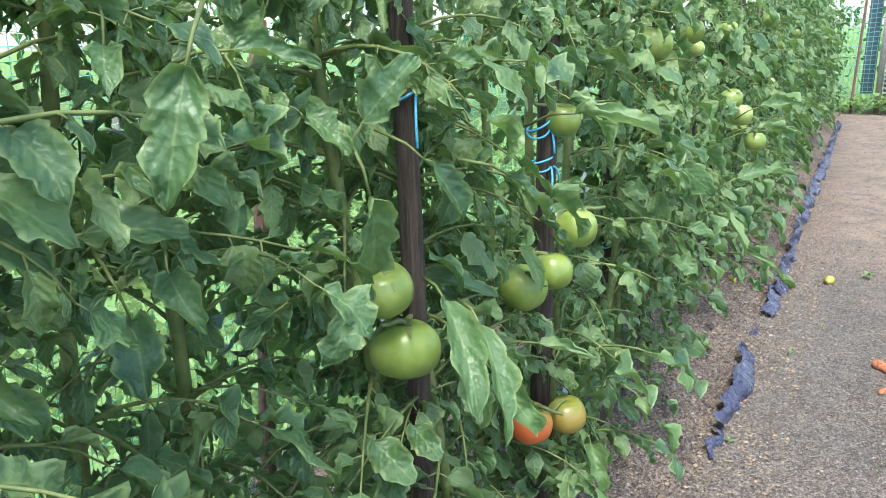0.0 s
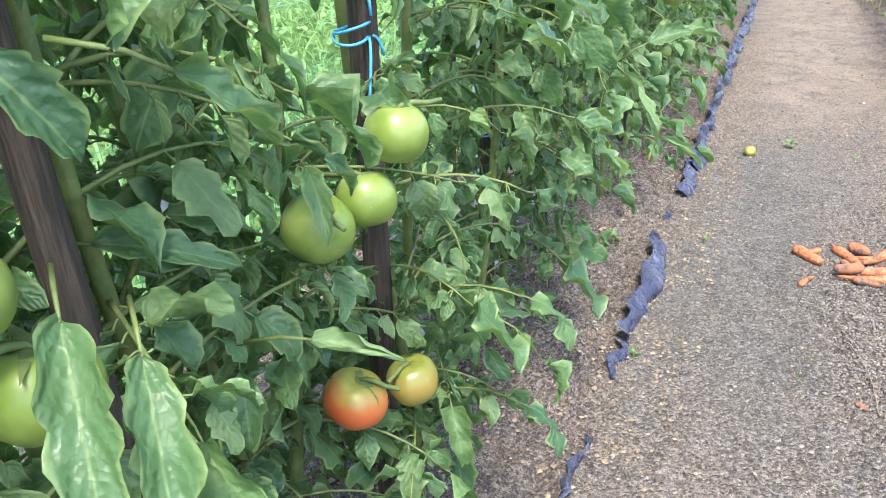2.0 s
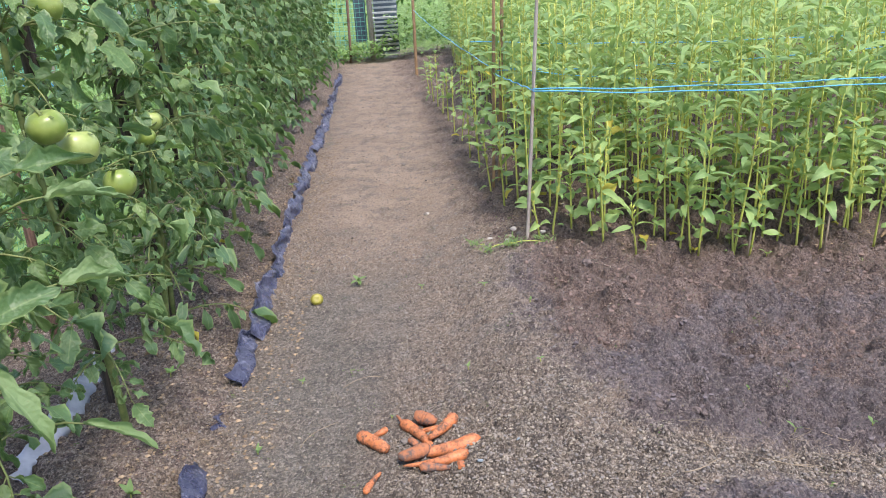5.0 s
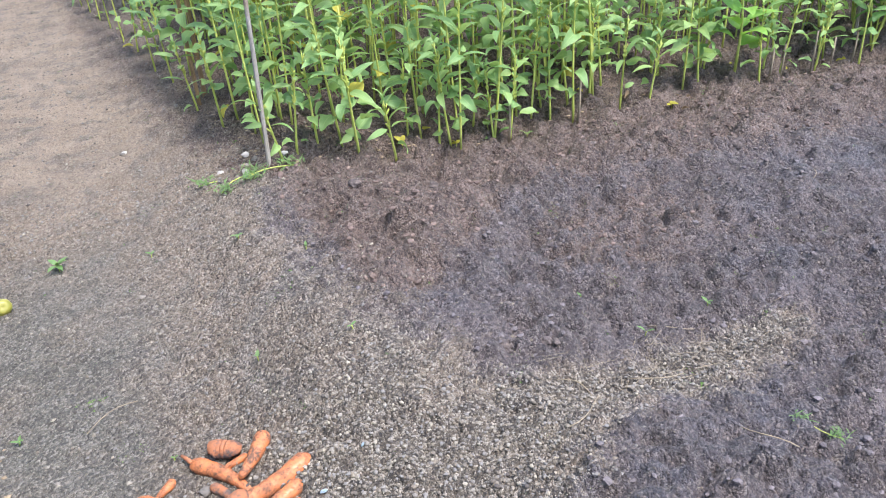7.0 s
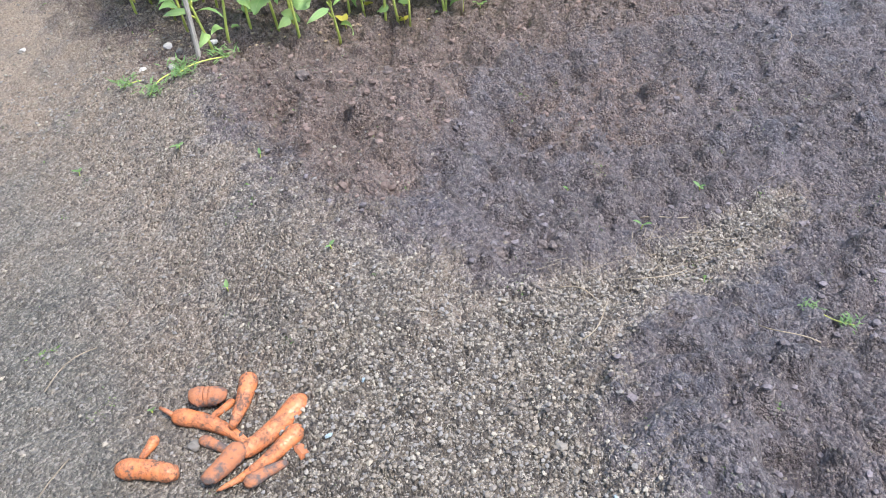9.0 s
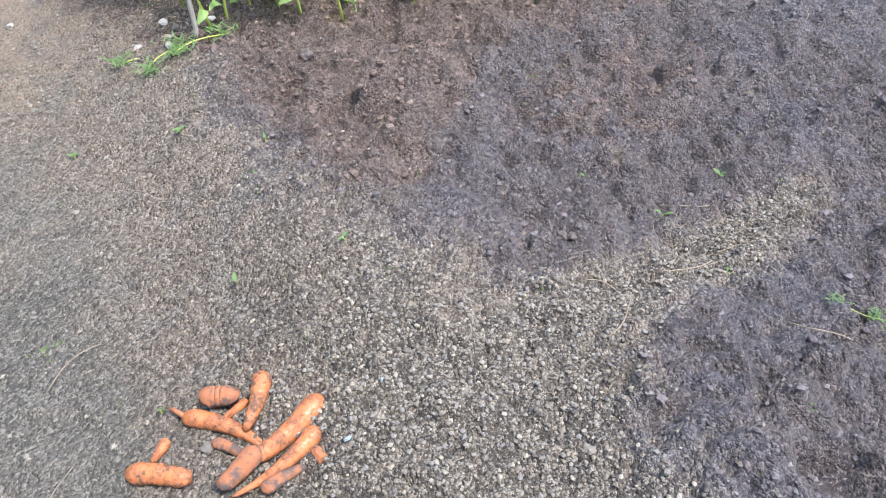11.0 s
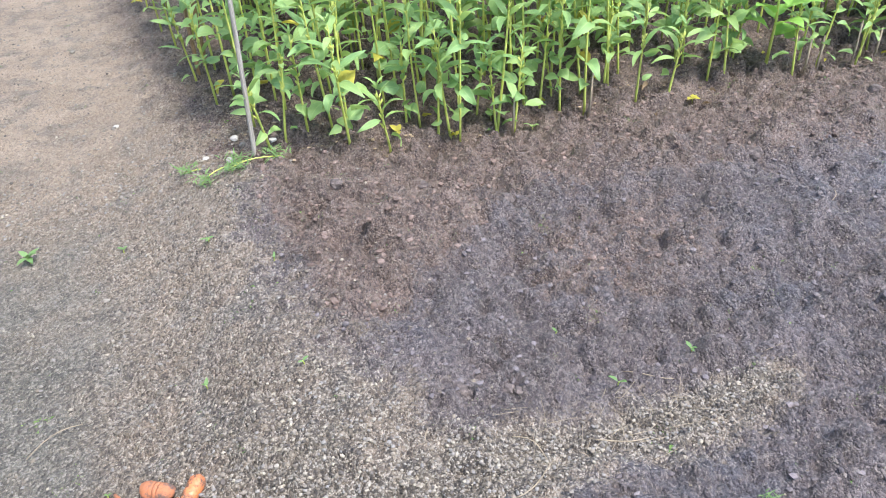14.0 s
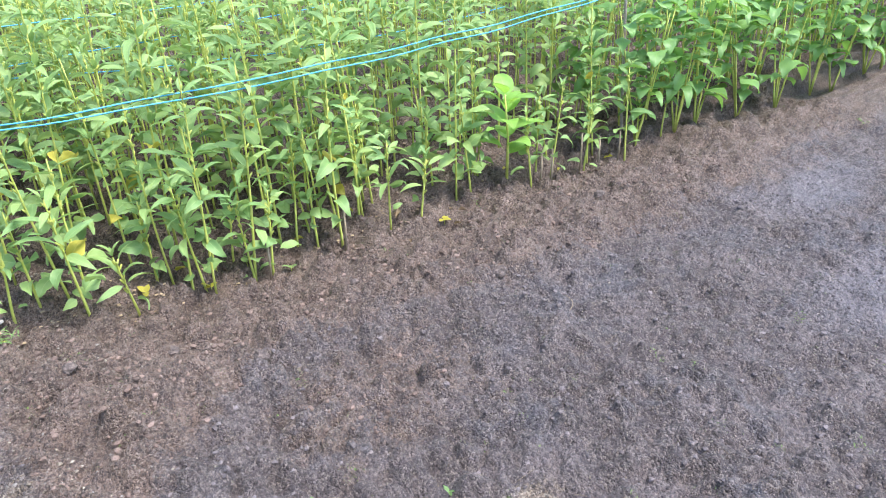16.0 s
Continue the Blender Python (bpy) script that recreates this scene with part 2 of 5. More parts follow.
rag = n.math("ADD", n.math("MULTIPLY", n.math("SUBTRACT", n.noise(7, 7, 0.8), 0.5), 2.6), n.math("MULTIPLY", n.math("SUBTRACT", n.noise(110, 3, 0.7), 0.5), 1.2))
col = n.mix(n.ramp(n.math("ADD", grit, rag), 0.3, 0.75), path, gritc)
col = n.mix(n.ramp(n.math("ADD", dug, rag), 0.25, 0.78), col, soil)
col = n.mix(n.ramp(n.math("ADD", brown, rag), 0.25, 0.8), col, brownc)
# grains of every soil, each with its own shade
cells = [n.node("ShaderNodeRGBToBW", 0, Color=n.voronoi(k, 1, p)) for k in (105, 210, 420)]
shade = n.math("ADD", n.math("MULTIPLY", cells[0], 0.35), n.math("ADD", n.math("MULTIPLY", cells[1], 0.38), n.math("MULTIPLY", cells[2], 0.27)))
crumb = n.noise(60, 6, 0.8)
col = n.mix(n.math("MULTIPLY", n.ramp(crumb, 0.46, 0.34, 0, 0.4), n.ramp(loose, 0, 1, 0.7, 1)), col, n.mix(0.7, col, (0.025, 0.02, 0.02)))
calm = n.math("MULTIPLY", n.ramp(n.attr("dry"), 0, 1, 1.0, 0.5), n.ramp(n.attr("packed"), 0, 1, 1.0, 0.75))
col = n.mix(n.math("MULTIPLY", n.ramp(shade, 0.52, 0.28), calm), col, n.mix(n.ramp(grit, 0.2, 0.8, 0.78, 0.8), col, (0.03, 0.025, 0.024)))
col = n.mix(n.math("MULTIPLY", n.ramp(shade, 0.52, 0.74), calm), col, n.mix(n.math("MULTIPLY", n.ramp(grit, 0.2, 0.8, 0.42, 0.55), firm), col, (0.62, 0.55, 0.46)))
col = n.mix(n.ramp(n.math("ADD", turf, rag), 0.4, 0.6), col, turfc)
grains = n.math("ADD", n.voronoi(105, 0, p), n.math("ADD", n.math("MULTIPLY", n.voronoi(210, 0, p), 0.6), n.math("MULTIPLY", n.voronoi(420, 0, p), 0.3)))
height = n.math("ADD", n.math("MULTIPLY", grains, -1.0), n.math("MULTIPLY", n.noise(34, 6, 0.7), n.ramp(loose, 0, 1, 0.9, 2.4)))
SOIL = n.done(col, n.mix(dug, (0.9,) * 3, (0.62,) * 3), n.bump(height, 1.0, 0.013))

n = Nodes("small stones")
isl = n.island()
c = n.mix(n.ramp(isl, 0.0, 0.35), (0.078, 0.066, 0.058), (0.211, 0.176, 0.134))
c = n.mix(n.ramp(isl, 0.45, 0.7), c, (0.211, 0.195, 0.176))
c = n.mix(n.ramp(isl, 0.75, 0.97), c, (0.344, 0.300, 0.228))
STONE = n.done(n.mix(n.ramp(n.noise(160, 3), 0.4, 0.7, 0, 0.4), c, (0.12, 0.10, 0.09)), 0.85, n.bump(n.noise(300, 3), 0.5, 0.002))
n = Nodes("pebble")
PEBBLE = n.done(n.mix(n.random(), (0.13, 0.115, 0.10), (0.25, 0.22, 0.18)), 0.85, n.bump(n.noise(90, 4), 0.6, 0.004))
n = Nodes("whitish stone")
WHITE_STONE = n.done(n.mix(n.random(), (0.34, 0.31, 0.28), (0.50, 0.47, 0.43)), 0.8, n.bump(n.noise(90, 4), 0.6, 0.004))
n = Nodes("soil clods")
isl = n.island()
c = n.mix(isl, (0.07, 0.059, 0.062), (0.18, 0.153, 0.155))
CLOD = n.done(n.mix(n.ramp(n.noise(120, 4), 0.4, 0.7, 0, 0.6), c, (0.18, 0.15, 0.14)), 0.85, n.bump(n.noise(200, 4), 0.9, 0.004))
n = Nodes("brown clods")
CLOD_BROWN = n.done(n.mix(n.island(), (0.09, 0.062, 0.05), (0.21, 0.148, 0.122)), 0.9, n.bump(n.noise(200, 4), 0.9, 0.004))
n = Nodes("soil lump")
LUMP = n.done(n.mix(n.ramp(n.noise(60, 5, 0.7), 0.4, 0.65), (0.07, 0.055, 0.05), (0.16, 0.125, 0.11)), 0.9, n.bump(n.noise(90, 5), 1.0, 0.008))
n = Nodes("litter")
LITTER = n.done(n.mix(n.island(), (0.12, 0.085, 0.055), (0.36, 0.27, 0.17)), 0.85)


# ---- mesh tools ----
class Build:
    """Gathers vertices, faces and leaf coordinates of one mesh."""

    def __init__(self):
        self.v, self.f, self.uv, self.n, self.slot = [], [], [], 0, []

    def add(self, v, f, uv=None, slot=0):
        v = np.asarray(v, float)
        self.v.append(v)
        self.uv.append(np.zeros((len(v), 2)) + (0.5, 0.5) if uv is None else uv)
        self.f.extend([tuple(i + self.n for i in q) for q in f])
        self.slot.extend([slot] * len(f))
        self.n += len(v)
        return self

    def take(self, other, m=None, slot=0):
        v = np.concatenate(other.v)
        if m is not None:
            a = np.array(m)
            v = v @ a[:3, :3].T + a[:3, 3]
        return self.add(v, other.f, np.concatenate(other.uv), slot)

    def mesh(self, name, mat, smooth=True):
        me = bpy.data.meshes.new(name)
        v = np.concatenate(self.v)
        me.from_pydata(v.tolist(), [], self.f)
        a = me.attributes.new("luv", "FLOAT2", "POINT")
        a.data.foreach_set("vector", np.concatenate(self.uv).astype(np.float32).ravel())
        me.polygons.foreach_set("use_smooth", [smooth] * len(me.polygons))
        for one in mat if isinstance(mat, tuple) else (mat,):
            me.materials.append(one)
        me.polygons.foreach_set("material_index", self.slot)
        me.update()
        return me


def obj(name, mesh, parent=None, m=None):
    o = new(name, mesh)
    if parent is not None:
        o.parent = parent
    if m is not None:
        o.matrix_basis = m
    return o


def part(name, build, mat, parent, label="", m=None, smooth=True):
    o = obj(name, build.mesh(name, mat, smooth), parent, m)
    return tagged(o, label) if label else o


def thing(name, label, category, m=None, group="", kind=""):
    return tagged(obj(name, None, None, m), label, category, group, kind)


def tube(points, radii, sides=6, cap=True, wobble=0.0, rng=None):
    pts = np.asarray(points, float)
    r = np.broadcast_to(np.asarray(radii, float), (len(pts),))
    tan = np.gradient(pts, axis=0)
    tan /= np.linalg.norm(tan, axis=1)[:, None] + 1e-9
    ref = np.array((0, 0, 1.0)) if abs(tan[0, 2]) < 0.9 else np.array((1.0, 0, 0))
    v = []
    for p, t, rad in zip(pts, tan, r):
        a = np.cross(t, ref)
        a /= np.linalg.norm(a) + 1e-9
        ref = np.cross(a, t)
        for k in range(sides):
            g = 2 * math.pi * k / sides
            q = rad * (1 + (wobble * rng.uniform(-1, 1) if wobble else 0))
            v.append(p + q * (math.cos(g) * a + math.sin(g) * ref))
    f = [(i * sides + k, i * sides + (k + 1) % sides, (i + 1) * sides + (k + 1) % sides, (i + 1) * sides + k) for i in range(len(pts) - 1) for k in range(sides)]
    if cap:
        f += [tuple(range(sides))[::-1], tuple((len(pts) - 1) * sides + k for k in range(sides))]
    return v, f


def blade(length, width, rng, nu=8, nv=4, lobe=0.0, fold=0.25, droop=0.6, curl=0.5, wave=0.1, peak=0.8, twist=0.0, crimp=0.0):
    """A leaf blade that grows along +x, with a folded midrib, rolled sides and a bent tip."""
    u = np.linspace(0, 1, nu + 1)
    s = np.linspace(-1, 1, nv + 1)
    prof = np.sin(math.pi * np.clip(u, 0, 1) ** peak) ** 0.85
    prof = np.where((u <= 0) | (u >= 1), 0.03, np.maximum(prof, 0.03))
    prof = prof * (1 + lobe * np.where(np.arange(nu + 1) % 2 == 0, 1, -1) * rng.uniform(0.5, 1.2, nu + 1))
    th = -droop * u ** 1.3
    step = length / nu
    cx = np.concatenate(([0], np.cumsum(np.cos((th[1:] + th[:-1]) / 2) * step)))
    cz = np.concatenate(([0], np.cumsum(np.sin((th[1:] + th[:-1]) / 2) * step)))
    ph = rng.uniform(0, 6.28)
    v, uv = [], []
    for i in range(nu + 1):
        w = 0.5 * width * prof[i]
        nrm = np.array((-math.sin(th[i]), 0, math.cos(th[i])))
        tw = twist * u[i]
        for sj in s:
            a = abs(sj)
            ang = fold - curl * a * (0.7 + 0.3 * math.sin(7 * u[i] + ph))
            mid = fold - curl * a * 0.5
            y = math.copysign(w * a * math.cos(mid), sj)
            z = w * a * math.sin(mid) + wave * width * a * math.sin(6.5 * u[i] + ph + (1.5 if sj > 0 else 0)) * 0.35
            y, z = y * math.cos(tw) - z * math.sin(tw), y * math.sin(tw) + z * math.cos(tw)
            v.append(np.array((cx[i], y, cz[i])) + nrm * z)
            uv.append((u[i], sj))
    v = [q + np.array((0, 0, crimp * width * rng.normal())) for q in v]
    k = nv + 1
    f = [(i * k + j, (i + 1) * k + j, (i + 1) * k + j + 1, i * k + j + 1) for i in range(nu) for j in range(nv)]
    b = Build()
    return b.add(v, f, np.array(uv))


def toothed(length, width, r, nu=12, nv=4, roll=0.8, fold=0.2, droop=0.6, ruffle=0.12, teeth=4, depth=0.3, twist=0.0, pucker=0.06):
    """A broad tomato leaflet along +x: coarse forward teeth, puckered between the veins, its sides rolled up (or down)."""
    u = np.linspace(0, 1, nu + 1)
    prof = u ** 0.55 * (1 - u) ** 0.7
    prof = np.maximum(prof / prof.max(), 0.03)
    ph, ph2 = r.uniform(0, 1), r.uniform(0, 6.28)
    th = -droop * u ** 1.4
    uneven = [r.uniform(-0.25, 0.25, 3) for _ in range(2)]
    step = length / nu
    cx = np.concatenate(([0], np.cumsum(np.cos((th[1:] + th[:-1]) / 2) * step)))
    cz = np.concatenate(([0], np.cumsum(np.sin((th[1:] + th[:-1]) / 2) * step)))
    v, uv = [], []
    for i in range(nu + 1):
        tw = twist * u[i]
        for sj in np.linspace(-1, 1, nv + 1):
            a = abs(sj)
            q = uneven[int(sj > 0)]
            shift = q[0] * math.sin(5 * u[i]) + q[1] * math.sin(11 * u[i] + 1) + q[2]
            saw = math.sin(math.pi * (u[i] * teeth + ph + shift)) ** 2
            w = 0.5 * width * prof[i] * (1 - depth * saw * a)
            c = roll * (0.8 + 0.4 * math.sin(5 * u[i] + ph2)) + 1e-3
            y = w * math.sin(c * a) / c
            z = w * (1 - math.cos(c * a)) / c + y * math.tan(fold)
            z += ruffle * width * a * a * (math.sin(8 * u[i] + ph2 + 9 * q[0]) + 0.6 * math.sin(17 * u[i] + 9 * q[1])) * min(1, 4 * (1 - u[i]))
            z += pucker * width * 4 * a * (1 - a) * math.sin(6.28 * (u[i] * teeth - 0.6 * a + shift) + ph2) + 0.014 * width * r.normal()
            y = math.copysign(y, sj)
            x = -0.10 * width * a * a * prof[i] + 0.08 * width * (1 - saw) * a
            y, z = y * math.cos(tw) - z * math.sin(tw), y * math.sin(tw) + z * math.cos(tw)
            v.append((cx[i] + x * math.cos(th[i]) - z * math.sin(th[i]), y, cz[i] + z * math.cos(th[i]) + x * math.sin(th[i])))
            uv.append((u[i], sj))
    k = nv + 1
    f = [(i * k + j, (i + 1) * k + j, (i + 1) * k + j + 1, i * k + j + 1) for i in range(nu) for j in range(nv)]
    return Build().add(v, f, np.array(uv))


def rot(x=0, y=0, z=0):
    return pose(0, 0, 0, x, y, z)


ICO = bmesh.new()
bmesh.ops.create_icosphere(ICO, subdivisions=1, radius=1)
ICO_V = np.array([v.co[:] for v in ICO.verts])
ICO_F = [tuple(v.index for v in f.verts) for f in ICO.faces]
ICO.free()
OCT_V = np.array(((1, 0, 0), (-1, 0, 0), (0, 1, 0), (0, -1, 0), (0, 0, 1), (0, 0, -1)), float)
OCT_F = [(0, 2, 4), (2, 1, 4), (1, 3, 4), (3, 0, 4), (2, 0, 5), (1, 2, 5), (3, 1, 5), (0, 3, 5)]


# ---- plan of the garden ----
def film_x(y):
    return 0.09 - 0.068 * y


def row_x(y):
    return -0.24 - 0.072 * y


def field_left(y):
    return 1.46 - 0.1 * y


def field_front(x):
    return 5.01 - 0.058 * (x - 1.0) - 0.05 * np.maximum(x - 4.2, 0)


GRID = np.random.RandomState(5).rand(256, 256)


def value_noise(x, y, size, seed=0):
    x, y = np.asarray(x) / size + 37.3 * seed, np.asarray(y) / size + 91.7 * seed
    i, j = np.floor(x).astype(int), np.floor(y).astype(int)
    a, b = x - i, y - j
    a, b = a * a * (3 - 2 * a), b * b * (3 - 2 * b)
    g = lambda p, q: GRID[p % 256, q % 256]
    return (g(i, j) * (1 - a) + g(i + 1, j) * a) * (1 - b) + (g(i, j + 1) * (1 - a) + g(i + 1, j + 1) * a) * b - 0.5


def smooth(e0, e1, x):
    t = np.clip((x - e0) / (e1 - e0), 0, 1)
    return t * t * (3 - 2 * t)


def clods(x, y, size, seed):
    """Rounded lumps of uneven height, with crevices between them."""
    x, y = x / size, y / size
    i, j = np.floor(x).astype(int), np.floor(y).astype(int)
    best, high = np.full(np.shape(x), 9.0), np.zeros(np.shape(x))
    for di in (-1, 0, 1):
        for dj in (-1, 0, 1):
            a, b = (i + di + 17 * seed) % 256, (j + dj + 31 * seed) % 256
            d = np.hypot(i + di + 0.15 + 0.7 * GRID[a, b] - x, j + dj + 0.15 + 0.7 * GRID[(a + 101) % 256, b] - y)
            closer = d < best
            best, high = np.where(closer, d, best), np.where(closer, GRID[a, (b + 57) % 256], high)
    return np.sqrt(np.clip(1 - (best / 0.8) ** 2, 0, 1)) * (0.15 + high ** 2)


def zones(x, y):
    """Shares of dug soil, brown edge, grit, turf and wet patches with painted sheen at places of the plan."""
    wx = x + 0.10 * value_noise(x, y, 0.35, 1) + 0.05 * value_noise(x, y, 0.1, 2)
    wy = y + 0.10 * value_noise(x, y, 0.35, 3) + 0.05 * value_noise(x, y, 0.1, 4)
    left = np.interp(wy, (1.0, 2.8, 3.03, 3.14, 3.24, 3.3, 3.45, 3.6, 3.87, 4.13, 4.42, 4.72, 5.2), (1.1, 1.05, 1.08, 1.12, 1.17, 1.25, 1.10, 1.05, 0.97, 0.91, 0.85, 0.95, 1.0))
    dug = smooth(-0.24, 0.26, wx - left)
    mid = np.interp(wx, (1.0, 1.24, 1.4, 1.55, 1.74, 1.9, 2.3), (3.42, 3.42, 3.40, 3.38, 3.36, 3.36, 3.37))
    half = np.interp(wx, (1.0, 1.24, 1.4, 1.7, 1.95, 2.2), (0.12, 0.10, 0.09, 0.085, 0.06, -0.08))
    tongue = smooth(-0.09, 0.09, half - 0.01 - np.abs(wy - mid)) * smooth(0.9, 1.0, wx)
    dug = dug * (1 - tongue) * (y < field_front(x) + 0.3)
    brown = smooth(-0.25, 0.2, wy - np.interp(wx, (0.9, 1.2, 1.8, 2.7, 3.3, 7), (3.8, 3.95, 4.4, 4.3, 4.26, 4.1))) * smooth(0.85, 1.1, wx) * (y < 14) * (x < 14)
    patch = smooth(0.5, 0.12, np.hypot((wx - 1.95) / 1.3, wy - 4.02)) * 0.55
    brown = np.maximum(brown, patch)
    bed = smooth(-0.08, 0.02, film_x(wy) - wx) * smooth(-1.5, -1.3, wx)
    brown = np.maximum(brown, bed * 0.45)
    side = smooth(-0.35, 0.1, wx - field_left(wy) + 0.12) * (y > 5.0)
    brown = np.maximum(brown, side * 0.6)
    near = smooth(1.25, 0.1, np.hypot((wx - 0.95) / 1.0, (wy - 3.15) / 0.75))
    grit = np.maximum(tongue, near * 0.9) * (1 - dug)
    grit = np.maximum(grit, bed * 0.35)
    turf = smooth(-1.25, -1.5, wx) + smooth(13.8, 14.3, wy) + smooth(12, 13, wx) + smooth(-4, -5, wy)
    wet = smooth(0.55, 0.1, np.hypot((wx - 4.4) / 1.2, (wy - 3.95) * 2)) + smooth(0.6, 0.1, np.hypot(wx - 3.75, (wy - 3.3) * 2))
    dry = smooth(3.9, 6.2, wy) * smooth(0.7, 0.2, np.abs(wx - (film_x(wy) + field_left(wy)) / 2))
    packed = smooth(0.42, 0.12, np.abs(wx - 0.14)) * smooth(2.2, 3.0, wy) * smooth(5.2, 4.5, wy)
    return dug, brown, grit, np.clip(turf, 0, 1), np.clip(wet, 0, 1) * 0.55, dry, packed


def ground_z(x, y):
    x, y = np.asarray(x, float), np.asarray(y, float)
    dug, brown, grit, turf, wet, dry, packed = zones(x, y)
    loose = np.clip(np.maximum(dug, brown), 0, 1)
    z = 0.016 * value_noise(x, y, 0.6, 6) + 0.010 * value_noise(x, y, 0.07, 7) + 0.008 * value_noise(x, y, 0.028, 8)
    lump = 0.05 * value_noise(x, y, 0.4, 9) + 0.032 * value_noise(x, y, 0.13, 10) + 0.034 * value_noise(x, y, 0.055, 11) + 0.018 * value_noise(x, y, 0.026, 12)
    even = 1 - 0.4 * smooth(2.0, 3.2, x) * smooth(4.6, 4.2, y) + 0.15 * brown
    lump = 0.88 * even * (lump + 0.046 * clods(x, y, 0.078, 1) + 0.034 * clods(x, y, 0.041, 2) + 0.055 * np.maximum(clods(x, y, 0.17, 5) - 0.5, 0)) - 0.015
    z = z * (1 - 0.5 * packed) + 0.013 * (1 - 0.7 * packed) * clods(x, y, 0.05, 3) + 0.011 * clods(x, y, 0.027, 4) * (0.6 + grit)
    z = z + loose * (1 - 0.6 * wet) * lump + 0.02 * dug
    # low ridge between path and bed, a sunk path, and the bed falling away beyond the ridge
    z = z + 0.07 * np.exp(-(((x - 0.87) / 0.22) ** 2)) * smooth(3.25, 3.7, y) * smooth(5.3, 4.7, y)
    z = z - 0.035 * smooth(0.75, 0.5, x) - 0.085 * smooth(1.15, 1.75, x)
    z = z + 0.05 * np.exp(-(((y - 4.4) / 0.2) ** 2)) * smooth(1.0, 1.4, x)
    z = z + 0.05 * smooth(0.0, 0.25, film_x(y) - x) * smooth(-1.3, -1.0, x)
    z = z + 0.05 * smooth(0.0, 0.3, np.minimum(x - field_left(y), y - field_front(x)))
    return z * smooth(40, 20, np.abs(x)) * smooth(45, 25, np.abs(y))


def lines(marks):
    out = [np.arange(a, b, s) for a, b, s in marks]
    return np.concatenate(out + [np.array([marks[-1][1]])])


gx = lines([(-400, -40, 60), (-40, -8, 4), (-8, -1.6, 0.2), (-1.6, -0.8, 0.04), (-0.8, -0.2, 0.018), (-0.2, 2.6, 0.0095), (2.6, 4.2, 0.0135), (4.2, 5.5, 0.028), (5.5, 12, 0.15), (12, 40, 4), (40, 400, 60)])
gy = lines([(-400, -40, 60), (-40, -4, 4), (-4, 1.2, 0.2), (1.2, 2.7, 0.03), (2.7, 5.1, 0.0095), (5.1, 5.4, 0.014), (5.4, 7, 0.03), (7, 14, 0.08), (14, 40, 2), (40, 400, 60)])
X, Y = np.meshgrid(gx, gy, indexing="ij")
Z = ground_z(X, Y)
nx, ny = len(gx), len(gy)
idx = np.arange(nx * ny).reshape(nx, ny)
quads = np.stack((idx[:-1, :-1], idx[1:, :-1], idx[1:, 1:], idx[:-1, 1:]), -1).reshape(-1, 4)
me = bpy.data.meshes.new("ground")
me.vertices.add(nx * ny)
me.vertices.foreach_set("co", np.stack((X, Y, Z), -1).astype(np.float32).ravel())
me.loops.add(quads.size)
me.loops.foreach_set("vertex_index", quads.astype(np.int32).ravel())
me.polygons.add(len(quads))
me.polygons.foreach_set("loop_start", np.arange(0, quads.size, 4, dtype=np.int32))
me.update(calc_edges=True)
me.polygons.foreach_set("use_smooth", [True] * len(quads))
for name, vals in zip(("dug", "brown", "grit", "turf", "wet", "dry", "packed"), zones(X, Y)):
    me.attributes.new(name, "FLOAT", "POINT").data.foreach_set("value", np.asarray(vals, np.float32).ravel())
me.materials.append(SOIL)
tagged(new("ground", me), "trodden sandy path beside dark dug soil", "ground", kind="structure")


def at_ground(x, y):
    return float(ground_z(np.array([x]), np.array([y]))[0])


def scatter(name, label, category, mat, spots, sizes, rng, shape, flat=0.6, sink=0.25):
    v0, f0 = shape
    k, m = len(spots), len(v0)
    zs = ground_z(spots[:, 0], spots[:, 1])
    sizes = np.asarray(sizes, float)
    r = np.stack((sizes, sizes * rng.uniform(0.6, 1, k), sizes * flat), -1)
    v = v0[None] * rng.uniform(0.72, 1.25, (k, m, 1)) * r[:, None, :]
    a = rng.uniform(0, 6.28, k)[:, None]
    x = v[..., 0] * np.cos(a) - v[..., 1] * np.sin(a) + spots[:, :1]
    y = v[..., 0] * np.sin(a) + v[..., 1] * np.cos(a) + spots[:, 1:]
    z = v[..., 2] + (zs + sizes * flat * (1 - 2 * sink))[:, None]
    faces = (np.array(f0)[None] + (np.arange(k) * m)[:, None, None]).reshape(-1)
    me = bpy.data.meshes.new(name)
    me.vertices.add(k * m)
    me.vertices.foreach_set("co", np.stack((x, y, z), -1).astype(np.float32).ravel())
    me.loops.add(len(faces))
    me.loops.foreach_set("vertex_index", faces.astype(np.int32))
    me.polygons.add(len(faces) // 3)
    me.polygons.foreach_set("loop_start", np.arange(0, len(faces), 3, dtype=np.int32))
    me.update(calc_edges=True)
    me.polygons.foreach_set("use_smooth", [False] * (len(faces) // 3))
    me.materials.append(mat)
    return tagged(obj(name, me), label, category, kind="stuff")


def strewn(count, x0, x1, y0, y1):
    return np.stack((rng.uniform(x0, x1, count), rng.uniform(y0, y1, count)), -1)


rng = np.random.RandomState(11)
# grit and pebbles on the path, thick where the path meets the dug bed
sp = strewn(42000, 0.15, 2.2, 2.7, 4.1)
zg = zones(sp[:, 0], sp[:, 1])
thick = rng.rand(len(sp)) < np.clip(zg[2] * 1.1 - zg[0] * 0.5 - zg[6] * 0.6, 0, 0.95)
thick &= zg[2] > 0.12
round_ = sp[thick]
